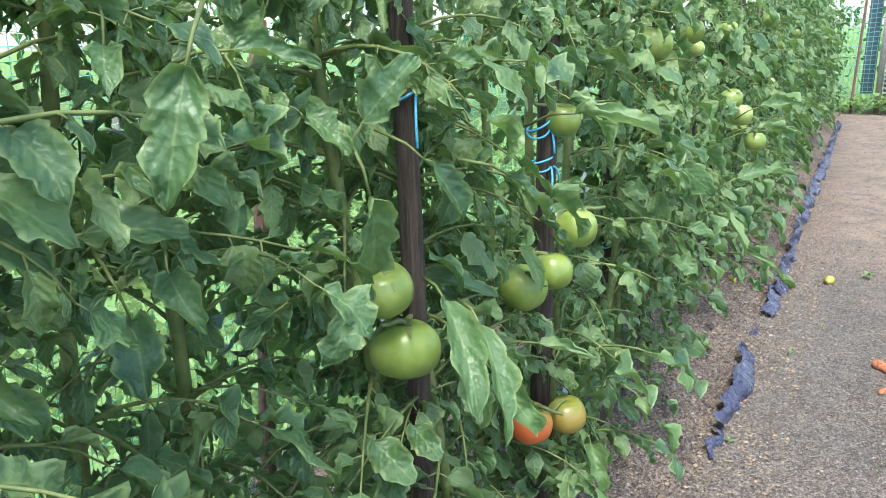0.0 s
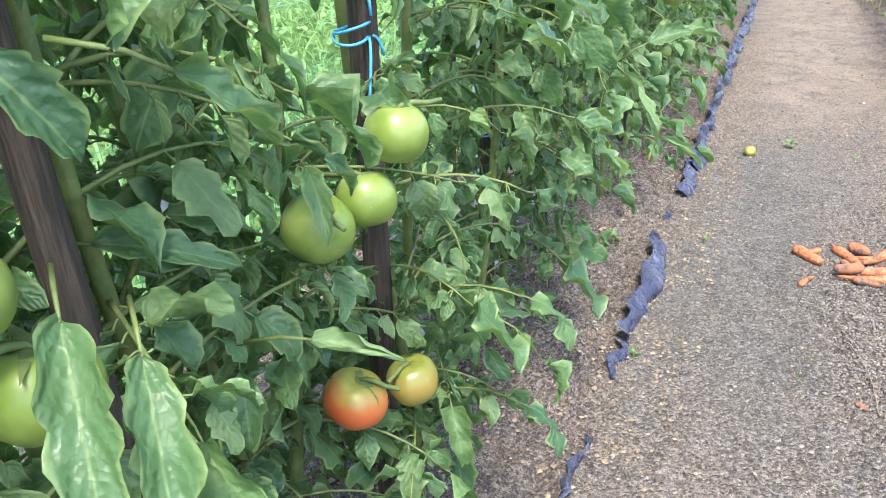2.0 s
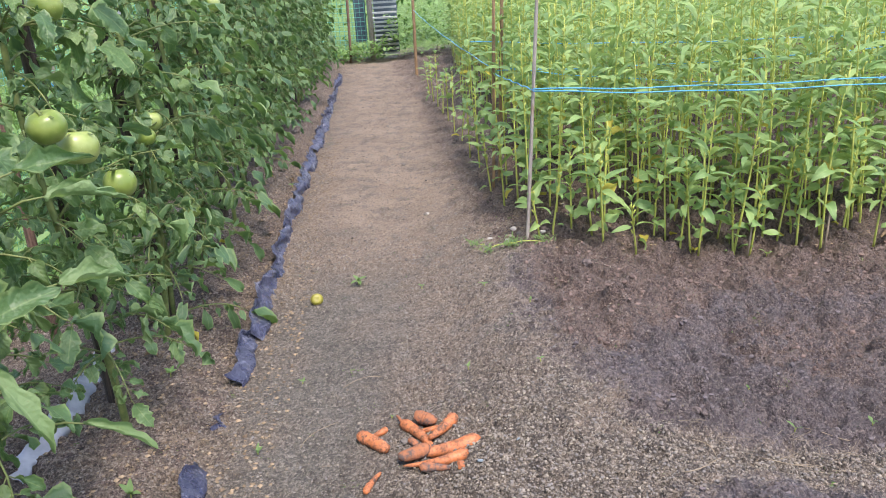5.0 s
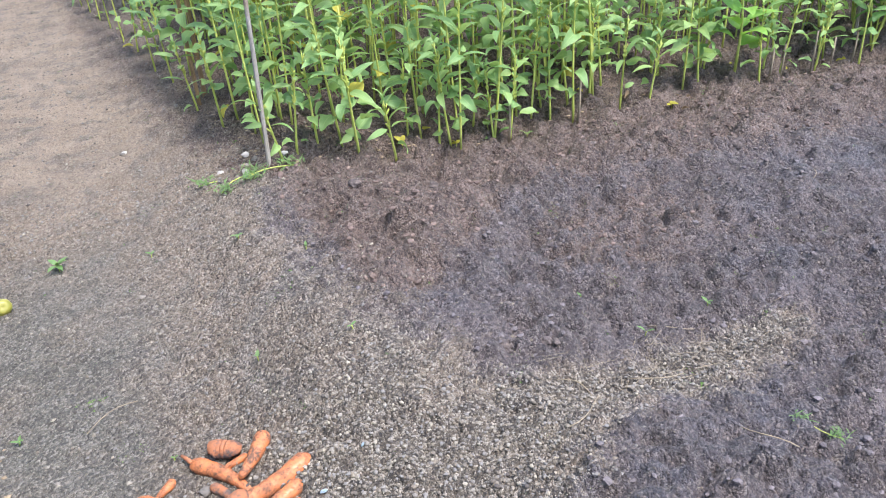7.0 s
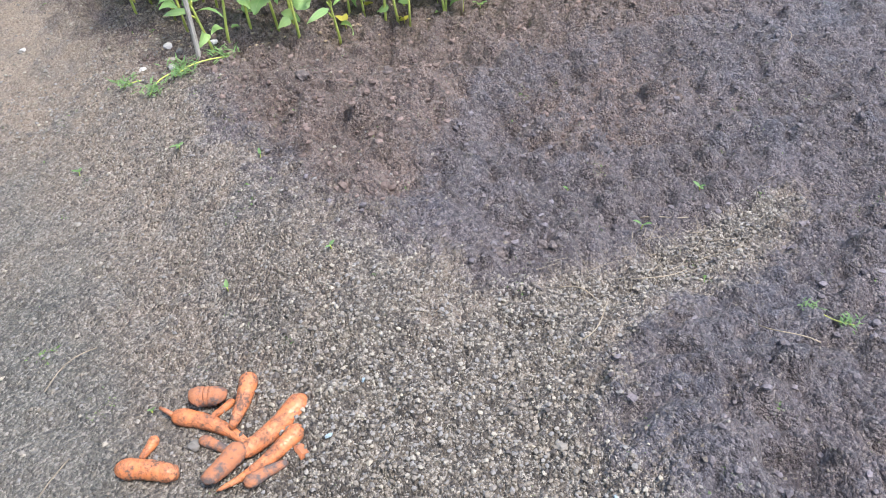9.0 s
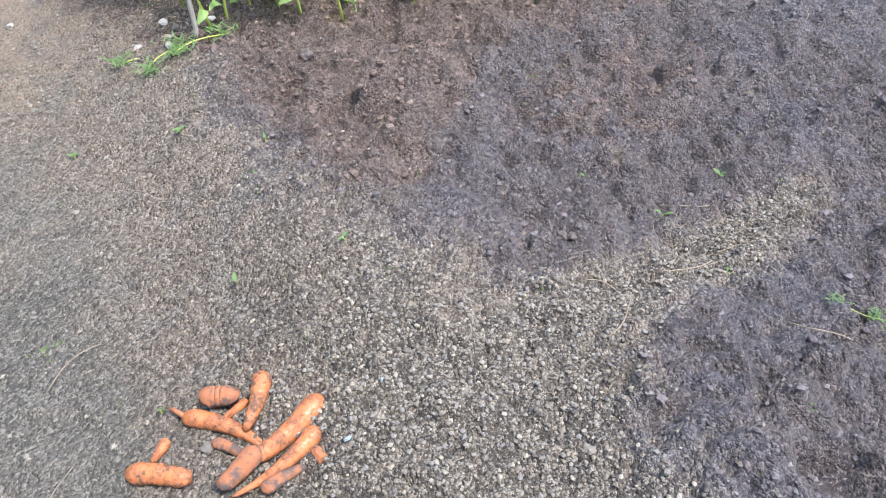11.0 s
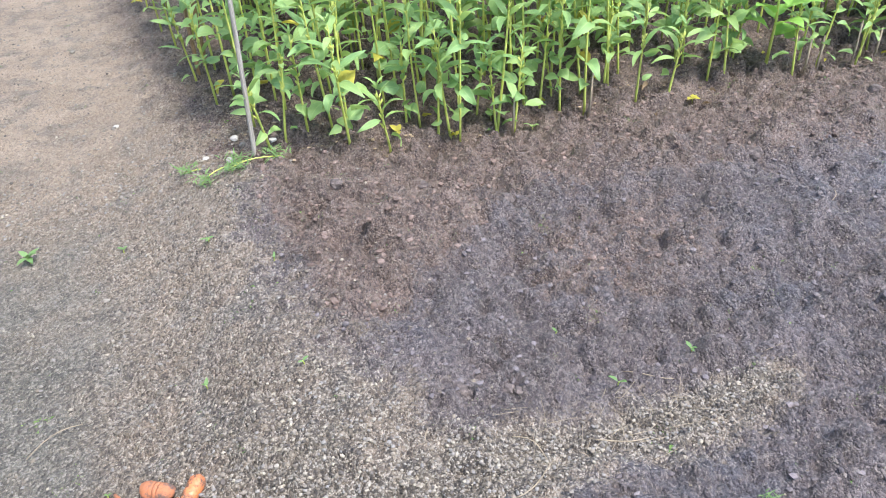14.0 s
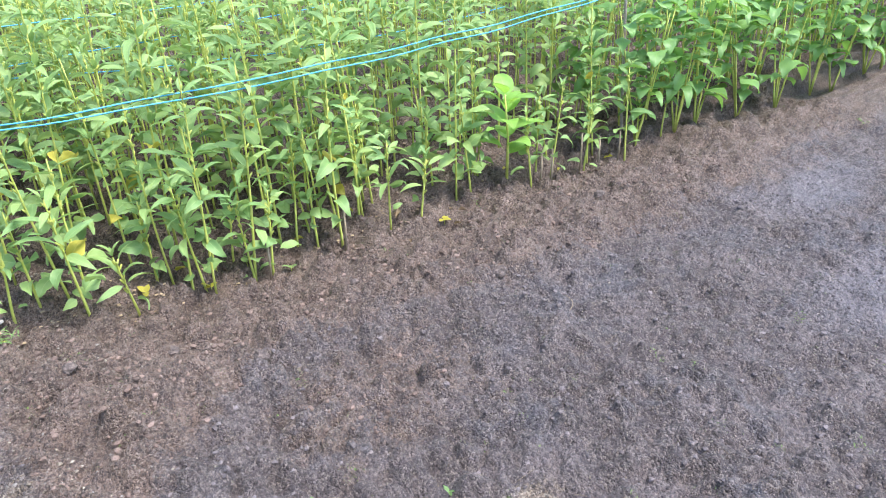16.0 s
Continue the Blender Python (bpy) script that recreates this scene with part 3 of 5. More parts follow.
scatter("coarse_grit", "coarse pale gravel round the carrots", "gravel", STONE, round_, 0.0017 + 0.0046 * rng.rand(len(round_)) ** 2.4, rng, (ICO_V, ICO_F), 0.75, 0.2)
sp = strewn(34000, -0.3, 1.3, 2.2, 5.4)
zg = zones(sp[:, 0], sp[:, 1])
sp = sp[rng.rand(len(sp)) < np.clip(0.6 - zg[0] * 0.45 - zg[6] * 0.35, 0.02, 1)]
scatter("path_grit", "loose pale grit and small stones on the path", "gravel", STONE, sp, 0.0018 + 0.0062 * rng.rand(len(sp)) ** 4, rng, (OCT_V, OCT_F), 0.7)
sp = strewn(4500, -0.3, 1.0, 5, 12)
sp[:, 1] = 5 + ((sp[:, 1] - 5) / 7) ** 1.3 * 7
scatter("far_grit", "scattered small stones along the path", "gravel", STONE, sp, 0.003 + 0.007 * rng.rand(len(sp)) ** 2, rng, (OCT_V, OCT_F), 0.6)
sp = strewn(46000, 0.75, 4.2, 2.7, 5.25)
zg = zones(sp[:, 0], sp[:, 1])
dark = (zg[0] > 0.5) & (zg[1] < 0.5) & (rng.rand(len(sp)) < 0.8)
scatter("soil_clods", "dark crumbled clods on the dug bed", "soil", CLOD, sp[dark], 0.0016 + 0.0095 * rng.rand(dark.sum()) ** 14, rng, (ICO_V, ICO_F), 0.7, 0.4)
red = zg[1] >= 0.5
scatter("brown_clods", "brown crumbled clods of freshly turned soil", "soil", CLOD_BROWN, sp[red], 0.0018 + 0.012 * rng.rand(red.sum()) ** 14, rng, (ICO_V, ICO_F), 0.7, 0.4)
pale = (zg[0] > 0.3) & (rng.rand(len(sp)) < 0.05)
scatter("bed_grit", "pale specks of grit mixed into the dug soil", "gravel", STONE, sp[pale] + 0.01, rng.uniform(0.002, 0.0045, pale.sum()), rng, (OCT_V, OCT_F), 0.7)
sp = strewn(6500, -0.55, 0.15, 1.6, 8)
sp[:, 0] += -0.068 * (sp[:, 1] - 2)
scatter("bed_crumbs", "dry crumbs and bits of dead leaf under the tomatoes", "soil", LITTER, sp, 0.003 + 0.008 * rng.rand(len(sp)) ** 2, rng, (OCT_V, OCT_F), 0.5)
sp = strewn(3000, 0.85, 5.5, 4.95, 6.2)
scatter("leaf_litter", "dry leaf crumbs under the sesame", "litter", LITTER, sp, rng.uniform(0.004, 0.011, len(sp)), rng, (OCT_V, OCT_F), 0.3)


# ---- mulch film along the tomato bed ----
def film_strip(y0, y1, height, seed, x_at=film_x, mat=FILM, label="torn black mulch film standing out of the soil", lean=0.35):
    r = np.random.RandomState(seed)
    rows = max(6, int((y1 - y0) / 0.03))
    b = Build()
    v = []
    for i in range(rows + 1):
        t = i / rows
        y = y0 + (y1 - y0) * t
        h = 0.85 * height * (0.72 + 0.28 * math.sin(math.pi * min(1, max(0, t)))) * r.uniform(0.88, 1.08)
        x = x_at(y) + 0.012 * math.sin(7 * t + seed) + r.uniform(-0.006, 0.006)
        z = at_ground(x, y)
        for k in range(7):
            q = k / 6
            out = lean * h * (1 - q) * 1.6 - 0.02 + 0.010 * math.sin(5 * q + 3 * t + seed) + 0.010 * math.sin(34 * y + 5 * q + 1.5 * math.sin(9 * y)) * (0.3 + q) + r.uniform(-0.003, 0.003)
            v.append((x + out, y + r.uniform(-0.003, 0.003), z - 0.012 + h * (q ** 0.8)))
    f = [(i * 7 + k, (i + 1) * 7 + k, (i + 1) * 7 + k + 1, i * 7 + k + 1) for i in range(rows) for k in range(6)]
    b.add(v, f)
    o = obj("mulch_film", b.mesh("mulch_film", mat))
    sol = o.modifiers.new("thickness", "SOLIDIFY")
    sol.thickness = 0.0015
    return tagged(o, label, "plastic film", "mulch film strips")


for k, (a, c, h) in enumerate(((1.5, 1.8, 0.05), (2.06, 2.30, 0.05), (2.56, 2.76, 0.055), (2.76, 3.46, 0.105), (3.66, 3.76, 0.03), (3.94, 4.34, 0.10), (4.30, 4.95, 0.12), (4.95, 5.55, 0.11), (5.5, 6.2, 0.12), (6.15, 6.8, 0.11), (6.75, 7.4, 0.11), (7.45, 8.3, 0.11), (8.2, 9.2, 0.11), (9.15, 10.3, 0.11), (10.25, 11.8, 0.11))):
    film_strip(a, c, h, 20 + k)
for k, (a, c) in enumerate(((0.9, 1.5), (2.3, 3.05), (3.4, 4.2))):
    film_strip(a, c, 0.07, 60 + k, lambda y: row_x(y) - 0.16, SKY_SHEEN_FILM, "crumpled mulch film with painted sky sheen behind the tomato stems", 0.5)


# ---- tomato row ----
def pole(x, y, height, radius, mat, name, label, group, rng, lean=(0, 0), sides=9):
    pts = [(lean[0] * t, lean[1] * t, -0.15 + (height + 0.15) * t) for t in np.linspace(0, 1, 14)]
    b = Build().add(*tube(pts, radius * np.linspace(1.05, 0.92, 14), sides, True, 0.08, rng))
    o = obj(name, b.mesh(name, mat), None, pose(x, y, at_ground(x, y)))
    return tagged(o, label, "stake", group)


def tie(x, y, z, radius, seed):
    r = np.random.RandomState(seed)
    b = Build()
    for turn in range(2):
        pts = [(radius * math.cos(a), radius * 1.25 * math.sin(a) - 0.012, 0.012 * turn + 0.012 * math.sin(a + turn)) for a in np.linspace(0, 6.28, 18)]
        b.add(*tube(pts, 0.0022, 5, False))
    for side in (-1, 1):
        pts = [(radius + 0.012 * t, side * 0.014 * t - 0.004, 0.01 * side * t - 0.016 * t * t + 0.004) for t in np.linspace(0, r.uniform(1.4, 2.6), 6)]
        b.add(*tube(pts, 0.0022, 5))
    o = obj("twine_tie", b.mesh("twine_tie", TWINE), None, pose(x, y, z, r.uniform(-12, 12), r.uniform(-12, 12), r.uniform(-40, 20)))
    return tagged(o, "bright blue twine tied round stake and stem", "twine", "twine ties")


rng = np.random.RandomState(3)


def compound_leaf(seed, nu=11, nv=4):
    """A drooping tomato leaf: a hairy stalk with lobed, rolled leaflets in pairs."""
    r = np.random.RandomState(seed)
    L = r.uniform(0.22, 0.32)
    big = r.uniform(0.8, 1.16)
    droop = r.uniform(0.25, 1.15)
    up = r.uniform(0.1, 0.7)
    t = np.linspace(0, 1, 8)
    ang = up - (up + droop) * t ** 1.2
    step = L / 7
    px = np.concatenate(([0], np.cumsum(np.cos(ang[1:]) * step)))
    pz = np.concatenate(([0], np.cumsum(np.sin(ang[1:]) * step)))
    py = 0.03 * r.uniform(-1, 1) * t ** 2
    pts = np.stack((px, py, pz), -1)
    stalk = Build().add(*tube(pts, np.linspace(0.0038, 0.0016, 8), 5))
    leaves = Build()

    def leaflet(i, yaw, size, pitch):
        size *= big
        small = size < 0.06
        roll = r.uniform(1.0, 2.8) if r.rand() < 0.55 else r.uniform(-1.4, 0.8)
        b = toothed(size, size * r.uniform(0.48, 0.78), r, 6 if small else nu, min(nv, 2) if small else nv, roll, r.uniform(-0.1, 0.35), r.uniform(0.3, 1.7), r.uniform(0.08, 0.24), r.randint(3, 5), r.uniform(0.15, 0.34), r.uniform(-0.8, 0.8))
        m = Matrix.Translation(pts[i]) @ rot(z=yaw) @ rot(y=pitch) @ rot(x=r.uniform(-35, 35))
        stalk.take(Build().add(*tube([(0, 0, 0), (0.008, 0, 0.001), (0.016, 0, 0)], 0.0014, 4, False)), m)
        leaves.take(b, m @ Matrix.Translation((0.014, 0, 0)))

    leaflet(7, r.uniform(-15, 15), r.uniform(0.085, 0.13), math.degrees(-ang[-1]) * 0.8)
    for i, s in ((5, 0.082), (3, 0.074)):
        for side in (-1, 1):
            leaflet(i, side * r.uniform(45, 85), s * r.uniform(0.75, 1.2), math.degrees(-ang[i]) * 0.4 + r.uniform(0, 50))
    for i in (1, 2, 4, 6, 6):
        leaflet(i, r.choice((-1, 1)) * r.uniform(50, 100), r.uniform(0.035, 0.06), r.uniform(0, 40))
    return leaves.take(stalk, None, 1).mesh("leaf", (TOMATO_LEAF, TOMATO_STEM))


LEAVES = [compound_leaf(100 + k) for k in range(20)]
FAR_LEAVES = [compound_leaf(140 + k, 5, 2) for k in range(12)]


def fruit_mesh(seed, ribs, flat, mat):
    r = np.random.RandomState(seed)
    na, nb = 28, 14
    ph = r.uniform(0, 6.28)
    v = []
    for j in range(nb + 1):
        f = math.pi * j / nb
        for i in range(na):
            a = 2 * math.pi * i / na
            top = max(0.0, math.cos(f))
            rr = math.sin(f) ** 0.85 * (1 + 0.045 * ribs * (0.35 + 0.65 * abs(math.cos(f))) * math.cos(5 * a + ph) + 0.03 * math.cos(2 * a + 2 * ph))
            z = math.cos(f) * flat - 0.24 * flat * math.exp(-(math.sin(f) / 0.32) ** 2) * (1 if f < 1.6 else -0.35)
            v.append((0.5 * rr * math.cos(a), 0.5 * rr * math.sin(a), 0.5 * z))
    f = [(j * na + i, (j + 1) * na + i, (j + 1) * na + (i + 1) % na, j * na + (i + 1) % na) for j in range(nb) for i in range(na)]
    return Build().add(v, f)


def calyx_build(seed, size):
    r = np.random.RandomState(seed)
    b = Build()
    for k in range(5):
        b.take(blade(0.52 * size, 0.13 * size, r, 6, 2, 0, 0.2, r.uniform(0.3, 1.2), 0.4, 0.2, 0.5), pose(0, 0, 0.355 * size, 0, r.uniform(-15, 10), 72 * k + r.uniform(-12, 12)))
    b.add(*tube([(0, 0, 0.32 * size), (-0.006, 0.002, 0.40 * size), (-0.020, 0.006, 0.44 * size), (-0.040, 0.01, 0.43 * size), (-0.060, 0.012, 0.47 * size)], (0.0042, 0.0036, 0.0046, 0.0038, 0.0036), 6))
    return b


# x, y, z, size, ripeness, ribs, flatness
NEAR_FRUITS = [
    (-0.229, 1.176, 0.862, 0.108, "g", 1.4, 0.86),
    (-0.232, 1.138, 0.962, 0.090, "g", 0.6, 0.88),
    (-0.215, 1.640, 0.850, 0.088, "g", 0.5, 0.92),
    (-0.240, 1.565, 0.835, 0.098, "g", 0.6, 0.92),
    (-0.180, 1.665, 0.935, 0.090, "g", 0.7, 0.92),
    (-0.265, 1.640, 0.512, 0.108, "t", 0.9, 0.84),
    (-0.225, 1.745, 0.490, 0.094, "o", 0.8, 0.9),
    (-0.27, 1.80, 1.12, 0.080, "g", 0.5, 0.92),
]
MIDDLE_FRUITS = [
    (-0.20, 3.42, 0.870, 0.086, "g", 0.4, 0.92),
    (-0.25, 3.36, 0.975, 0.098, "p", 0.6, 0.9),
    (-0.27, 3.28, 1.04, 0.088, "g", 0.6, 0.9),
    (-0.37, 3.60, 1.28, 0.086, "g", 0.5, 0.92),
    (-0.31, 2.48, 1.255, 0.115, "g", 0.8, 0.88),
    (-0.31, 2.56, 1.205, 0.095, "g", 0.5, 0.92),
    (-0.36, 2.74, 1.12, 0.05, "t", 0.3, 0.9),
    (-0.35, 2.98, 1.285, 0.10, "g", 0.5, 0.92),
    (-0.36, 3.10, 1.225, 0.066, "p", 0.3, 0.92),
    (-0.48, 3.05, 0.33, 0.04, "t", 0.3, 0.92),
]
FAR_FRUITS = [
    (-0.42, 4.25, 0.87, 0.080, "p", 0.3, 0.92),
    (-0.42, 4.18, 0.83, 0.07, "g", 0.3, 0.92),
    (-0.44, 4.55, 0.45, 0.078, "g", 0.4, 0.92),
    (-0.52, 5.65, 0.88, 0.085, "p", 0.4, 0.92),
    (-0.53, 5.55, 0.95, 0.07, "g", 0.4, 0.92),
    (-0.53, 5.60, 1.20, 0.095, "p", 0.5, 0.92),
    (-0.46, 4.95, 1.33, 0.10, "g", 0.5, 0.92),
    (-0.56, 6.5, 1.24, 0.10, "g", 0.5, 0.92),
    (-0.50, 5.4, 0.61, 0.085, "p", 0.4, 0.92),
    (-0.44, 4.70, 0.75, 0.075, "g", 0.4, 0.92),
]
FRUITS = NEAR_FRUITS + MIDDLE_FRUITS + FAR_FRUITS
OPEN = [(Vector((x + 0.07, y - 0.07, z)), 0.07) for x, y, z, *_ in FRUITS]
OPEN += [(Vector((-0.39, 2.96, 0.32)), 0.1), (Vector((-0.44, 2.25, 0.95)), 0.1)]
OPEN += [(Vector((-0.18, 1.53, 0.55)), 0.11), (Vector((-0.14, 1.64, 0.54)), 0.1), (Vector((-0.09, 1.38, 0.68)), 0.10), (Vector((-0.29, 1.72, 1.05)), 0.11), (Vector((-0.20, 1.55, 1.10)), 0.1)]
OPEN += [(Vector((-0.20, 1.20, 1.05)), 0.09), (Vector((-0.33, 2.38, 0.45)), 0.12), (Vector((-0.33, 2.40, 0.15)), 0.15), (Vector((-0.36, 1.84, 1.0)), 0.14), (Vector((-0.34, 1.80, 1.12)), 0.14)]


plants = {}
PLANT_Y = [-0.62, 0.03, 0.45, 0.85, 1.23, 1.55, 1.90, 2.47, 3.06, 3.70, 4.35, 5.0, 5.65, 6.3, 6.95, 7.6, 8.25, 8.9, 9.55, 10.2, 10.85, 11.5, 12.15, 12.8]
for k, y in enumerate(PLANT_Y):
    r = np.random.RandomState(400 + k)
    x = row_x(y) + r.uniform(-0.02, 0.02)
    if abs(y - 1.23) < 0.01:
        x = -0.295
    if y in (0.85, 1.55):
        x -= 0.06
    root = thing("tomato_plant", "staked tomato plant with dense drooping leaves", "tomato plant", pose(x, y, at_ground(x, y)), "tomato row")
    plants[y] = (root, x)
    n_st = 2 if r.rand() < 0.8 else 1
    for q in range(n_st):
        hgt = r.uniform(1.5, 1.7)
        zz = np.linspace(-0.04, hgt, 16)
        ox, oy = 0.05 * r.uniform(-1, 1), -0.05 + 0.14 * q
        wob = r.uniform(0, 6.28)
        sp_ = np.stack((ox + 0.03 * np.sin(3.2 * zz + wob), oy + 0.03 * np.sin(2.6 * zz + 2 * wob), zz), -1)
        part("stem", Build().add(*tube(sp_, np.linspace(0.0128, 0.0075, 16), 7, True, 0.06, r)), TOMATO_STEM, root, "thick hairy green stem")
        z = 0.16 + 0.1 * r.rand()
        az = r.uniform(0, 360)
        while z < hgt:
            i = min(15, int((z + 0.04) / (hgt + 0.04) * 15))
            for rep in range(1 if z < 0.3 else 2 if 1.8 < y < 2.4 and z > 0.6 and r.rand() < 0.8 else 4 if y < 1.0 or 2.4 < y < 3.8 else 3):
                pool = LEAVES if y < 4.3 else FAR_LEAVES
                reach = -0.03 if y < 1.7 else 0.0 if y < 2.2 else film_x(y) + 0.2
                for attempt in range(5):
                    az += 137 + r.uniform(-25, 25)
                    sc = r.uniform(0.75, 1.12) * (0.85 if z > 1.3 or y < 1.0 else 1.0)
                    m = Matrix.Translation(sp_[i] + (0, 0, r.uniform(-0.02, 0.02))) @ rot(z=az) @ rot(y=r.uniform(-22, 10), x=r.uniform(-25, 25)) @ Matrix.Scale(sc, 4)
                    marks = [root.location + m @ Vector((a, c, -0.25 * a)) for a, c in ((0.1, 0), (0.18, 0), (0.28, 0), (0.16, 0.07), (0.16, -0.07), (0.26, 0.05))]
                    if max(q.x for q in marks) < reach and not any((q - c).length < d for q in marks for c, d in OPEN):
                        obj("leaf", pool[r.randint(len(pool))], root, m)
                        break
            z += r.uniform(0.06, 0.08)


def plant_at(y):
    key = min(plants, key=lambda q: abs(q - y))
    return plants[key][0]


def overhang(base, tip, width, roll=0.6, droop=0.4, seed=0, mat=TOMATO_LEAF):
    """One long leaflet that leans out of the row, from its stalk to its tip."""
    r = np.random.RandomState(1000 + seed)
    root = plant_at(base[1])
    base, tip = Vector(base), Vector(tip)
    d = tip - base
    length = d.length * (0.9 + 0.08 * droop)
    xa = d.normalized()
    za = Vector((0.5, -0.3, 0.8))
    za = (za - xa * za.dot(xa)).normalized()
    ya = za.cross(xa)
    m = Matrix((xa, ya, za)).transposed().to_4x4()
    m = Matrix.Translation(base - root.location) @ m @ rot(y=-math.degrees(droop) * 0.45)
    b = toothed(length, width * 0.72, r, 18, 8, roll * 1.15, 0.25, droop * 1.3, 0.11, 4, 0.26, r.uniform(-0.6, 0.6), 0.035)
    b.take(Build().add(*tube([(-0.07, 0, -0.03), (-0.03, 0, -0.006), (0.004, 0, 0)], (0.0026, 0.0022, 0.0015), 5)), None, 1)
    part("leaf", b, (mat, TOMATO_STEM), root, m=m)


overhang((-0.03, 1.30, 1.19), (0.09, 1.324, 1.163), 0.085, 2.6, 0.3, 1, TOMATO_UNDER)
overhang((-0.10, 1.255, 1.11), (-0.075, 1.335, 1.03), 0.07, 1.4, 0.3, 2)
overhang((-0.148, 1.16, 0.957), (-0.044, 1.083, 0.834), 0.085, 0.9, 0.6, 3)
overhang((-0.113, 1.19, 0.92), (-0.02, 1.11, 0.79), 0.07, 0.8, 0.7, 4)
overhang((-0.236, 1.55, 0.92), (-0.150, 1.47, 0.868), 0.05, 0.5, 0.6, 5)
overhang((-0.116, 1.375, 0.82), (-0.022, 1.416, 0.795), 0.06, 2.4, 0.3, 6, TOMATO_UNDER)
overhang((-0.146, 1.015, 1.125), (-0.186, 1.052, 1.00), 0.09, 0.5, 0.5, 7)
overhang((-0.175, 1.165, 1.14), (-0.135, 1.205, 1.05), 0.075, 1.5, 0.4, 8)
overhang((-0.119, 0.768, 1.275), (-0.124, 0.735, 1.16), 0.075, 0.5, 0.4, 9)
overhang((-0.19, 0.62, 1.21), (-0.135, 0.675, 1.15), 0.07, 0.4, 0.4, 10)
overhang((-0.17, 1.038, 1.20), (-0.115, 1.085, 1.28), 0.08, 0.5, 0.2, 11)
overhang((-0.267, 1.43, 1.10), (-0.283, 1.35, 0.985), 0.09, 0.4, 0.5, 12)
overhang((-0.275, 1.28, 0.935), (-0.175, 1.38, 0.885), 0.06, 0.8, 0.4, 13)
overhang((-0.27, 1.365, 0.93), (-0.205, 1.425, 0.90), 0.07, 0.6, 0.4, 14)
overhang((-0.221, 0.72, 1.14), (-0.17, 0.80, 1.13), 0.075, 0.5, 0.5, 15)
overhang((-0.195, 0.88, 1.285), (-0.13, 0.945, 1.265), 0.06, 1.2, 0.3, 16)
overhang((-0.07, 2.81, 0.86), (0.05, 2.86, 0.85), 0.085, 2.3, 0.3, 17, TOMATO_UNDER)
overhang((-0.10, 2.89, 0.99), (0.03, 2.95, 0.965), 0.095, 2.2, 0.3, 18, TOMATO_UNDER)
overhang((-0.076, 2.79, 0.60), (0.05, 2.81, 0.525), 0.06, 1.8, 0.6, 19, TOMATO_UNDER)
overhang((-0.10, 2.66, 0.865), (-0.01, 2.73, 0.89), 0.08, 0.5, 0.3, 20)
overhang((-0.174, 2.13, 1.055), (-0.06, 2.175, 0.985), 0.08, 0.7, 0.5, 21)
overhang((-0.155, 2.69, 0.785), (-0.045, 2.66, 0.62), 0.07, 1.8, 0.5, 22, TOMATO_UNDER)
overhang((-0.08, 2.79, 1.06), (0.045, 2.825, 1.073), 0.075, 1.6, 0.2, 23)

RIPE = {"g": (FRUIT_GREEN, "glossy green tomato"), "p": (FRUIT_PALE, "pale green tomato"), "t": (FRUIT_TURN, "tomato turning orange red"), "o": (FRUIT_OLIVE, "olive tomato starting to turn")}
for k, (x, y, z, size, ripe, ribs, flat) in enumerate(FRUITS):
    size *= 0.94
    root = plant_at(y)
    mat, label = RIPE[ripe]
    m = Matrix.Translation(Vector((x, y, z)) - root.location) @ rot(x=rng.uniform(-18, 18), y=rng.uniform(-18, 18), z=rng.uniform(0, 360)) @ Matrix.Scale(size, 4)
    b = Build().take(fruit_mesh(700 + k, ribs, flat, mat), Matrix.Scale(size, 4))
    m = m @ Matrix.Scale(1 / size, 4)
    fr = part("tomato", b, mat, root, label, m)
    part("calyx", calyx_build(800 + k, size), TOMATO_STEM, fr)

# wooden poles that carry the row
POLES = [(-0.36, 0.66, 0.0), (-0.25, 1.245, 0.0), (-0.32, 1.79, 0.03), (-0.45, 2.52, 0.04), (-0.512, 3.13, 0.0), (-0.55, 3.82, 0.0), (-0.59, 4.45, 0.0), (-0.645, 5.08, 0.0)]
POLES += [(row_x(y) - 0.03, y, 0.01) for y in np.arange(5.75, 13, 0.66)]
for k, (x, y, ln) in enumerate(POLES):
    pole(x, y, 1.75, 0.022 if k != 1 else 0.018, POLE_WOOD, "wooden_pole", "dark weathered wooden pole between tomato plants", "tomato poles", rng, (ln, rng.uniform(-0.03, 0.03)))
for k, (x, y, z) in enumerate(((-0.25, 1.245, 1.18), (-0.31, 1.78, 0.98), (-0.31, 1.78, 1.06), (-0.44, 2.52, 0.62), (-0.43, 2.52, 0.98), (-0.512, 3.13, 1.10), (-0.512, 3.13, 0.72), (-0.36, 0.66, 1.22), (-0.55, 3.82, 1.05))):
    tie(x, y, z + at_ground(x, y), 0.023, 900 + k)
# reddish sticks and a pale pipe behind the row
for x, y, h, lx, ly in ((-0.66, 1.22, 1.3, 0.0, 0.14), (-0.8, 3.0, 1.3, 0.0, 0.06), (-0.86, 4.1, 1.3, 0.02, 0.0), (-0.62, 0.45, 1.3, 0.0, 0.05), (-0.95, 5.3, 1.3, 0.0, 0.0)):
    pole(x, y, h, 0.017, STICK_WOOD, "bark_stick", "reddish brown stick with bark behind the tomatoes", "bark sticks", rng, (lx, ly))
for x, y in ((-0.72, 1.75), (-0.86, 3.35), (-1.0, 5.6)):
    pole(x, y, 1.4, 0.013, PIPE, "metal_pipe", "thin pale galvanised pipe standing in the soil", "metal pipes", rng, (0, 0), 10)


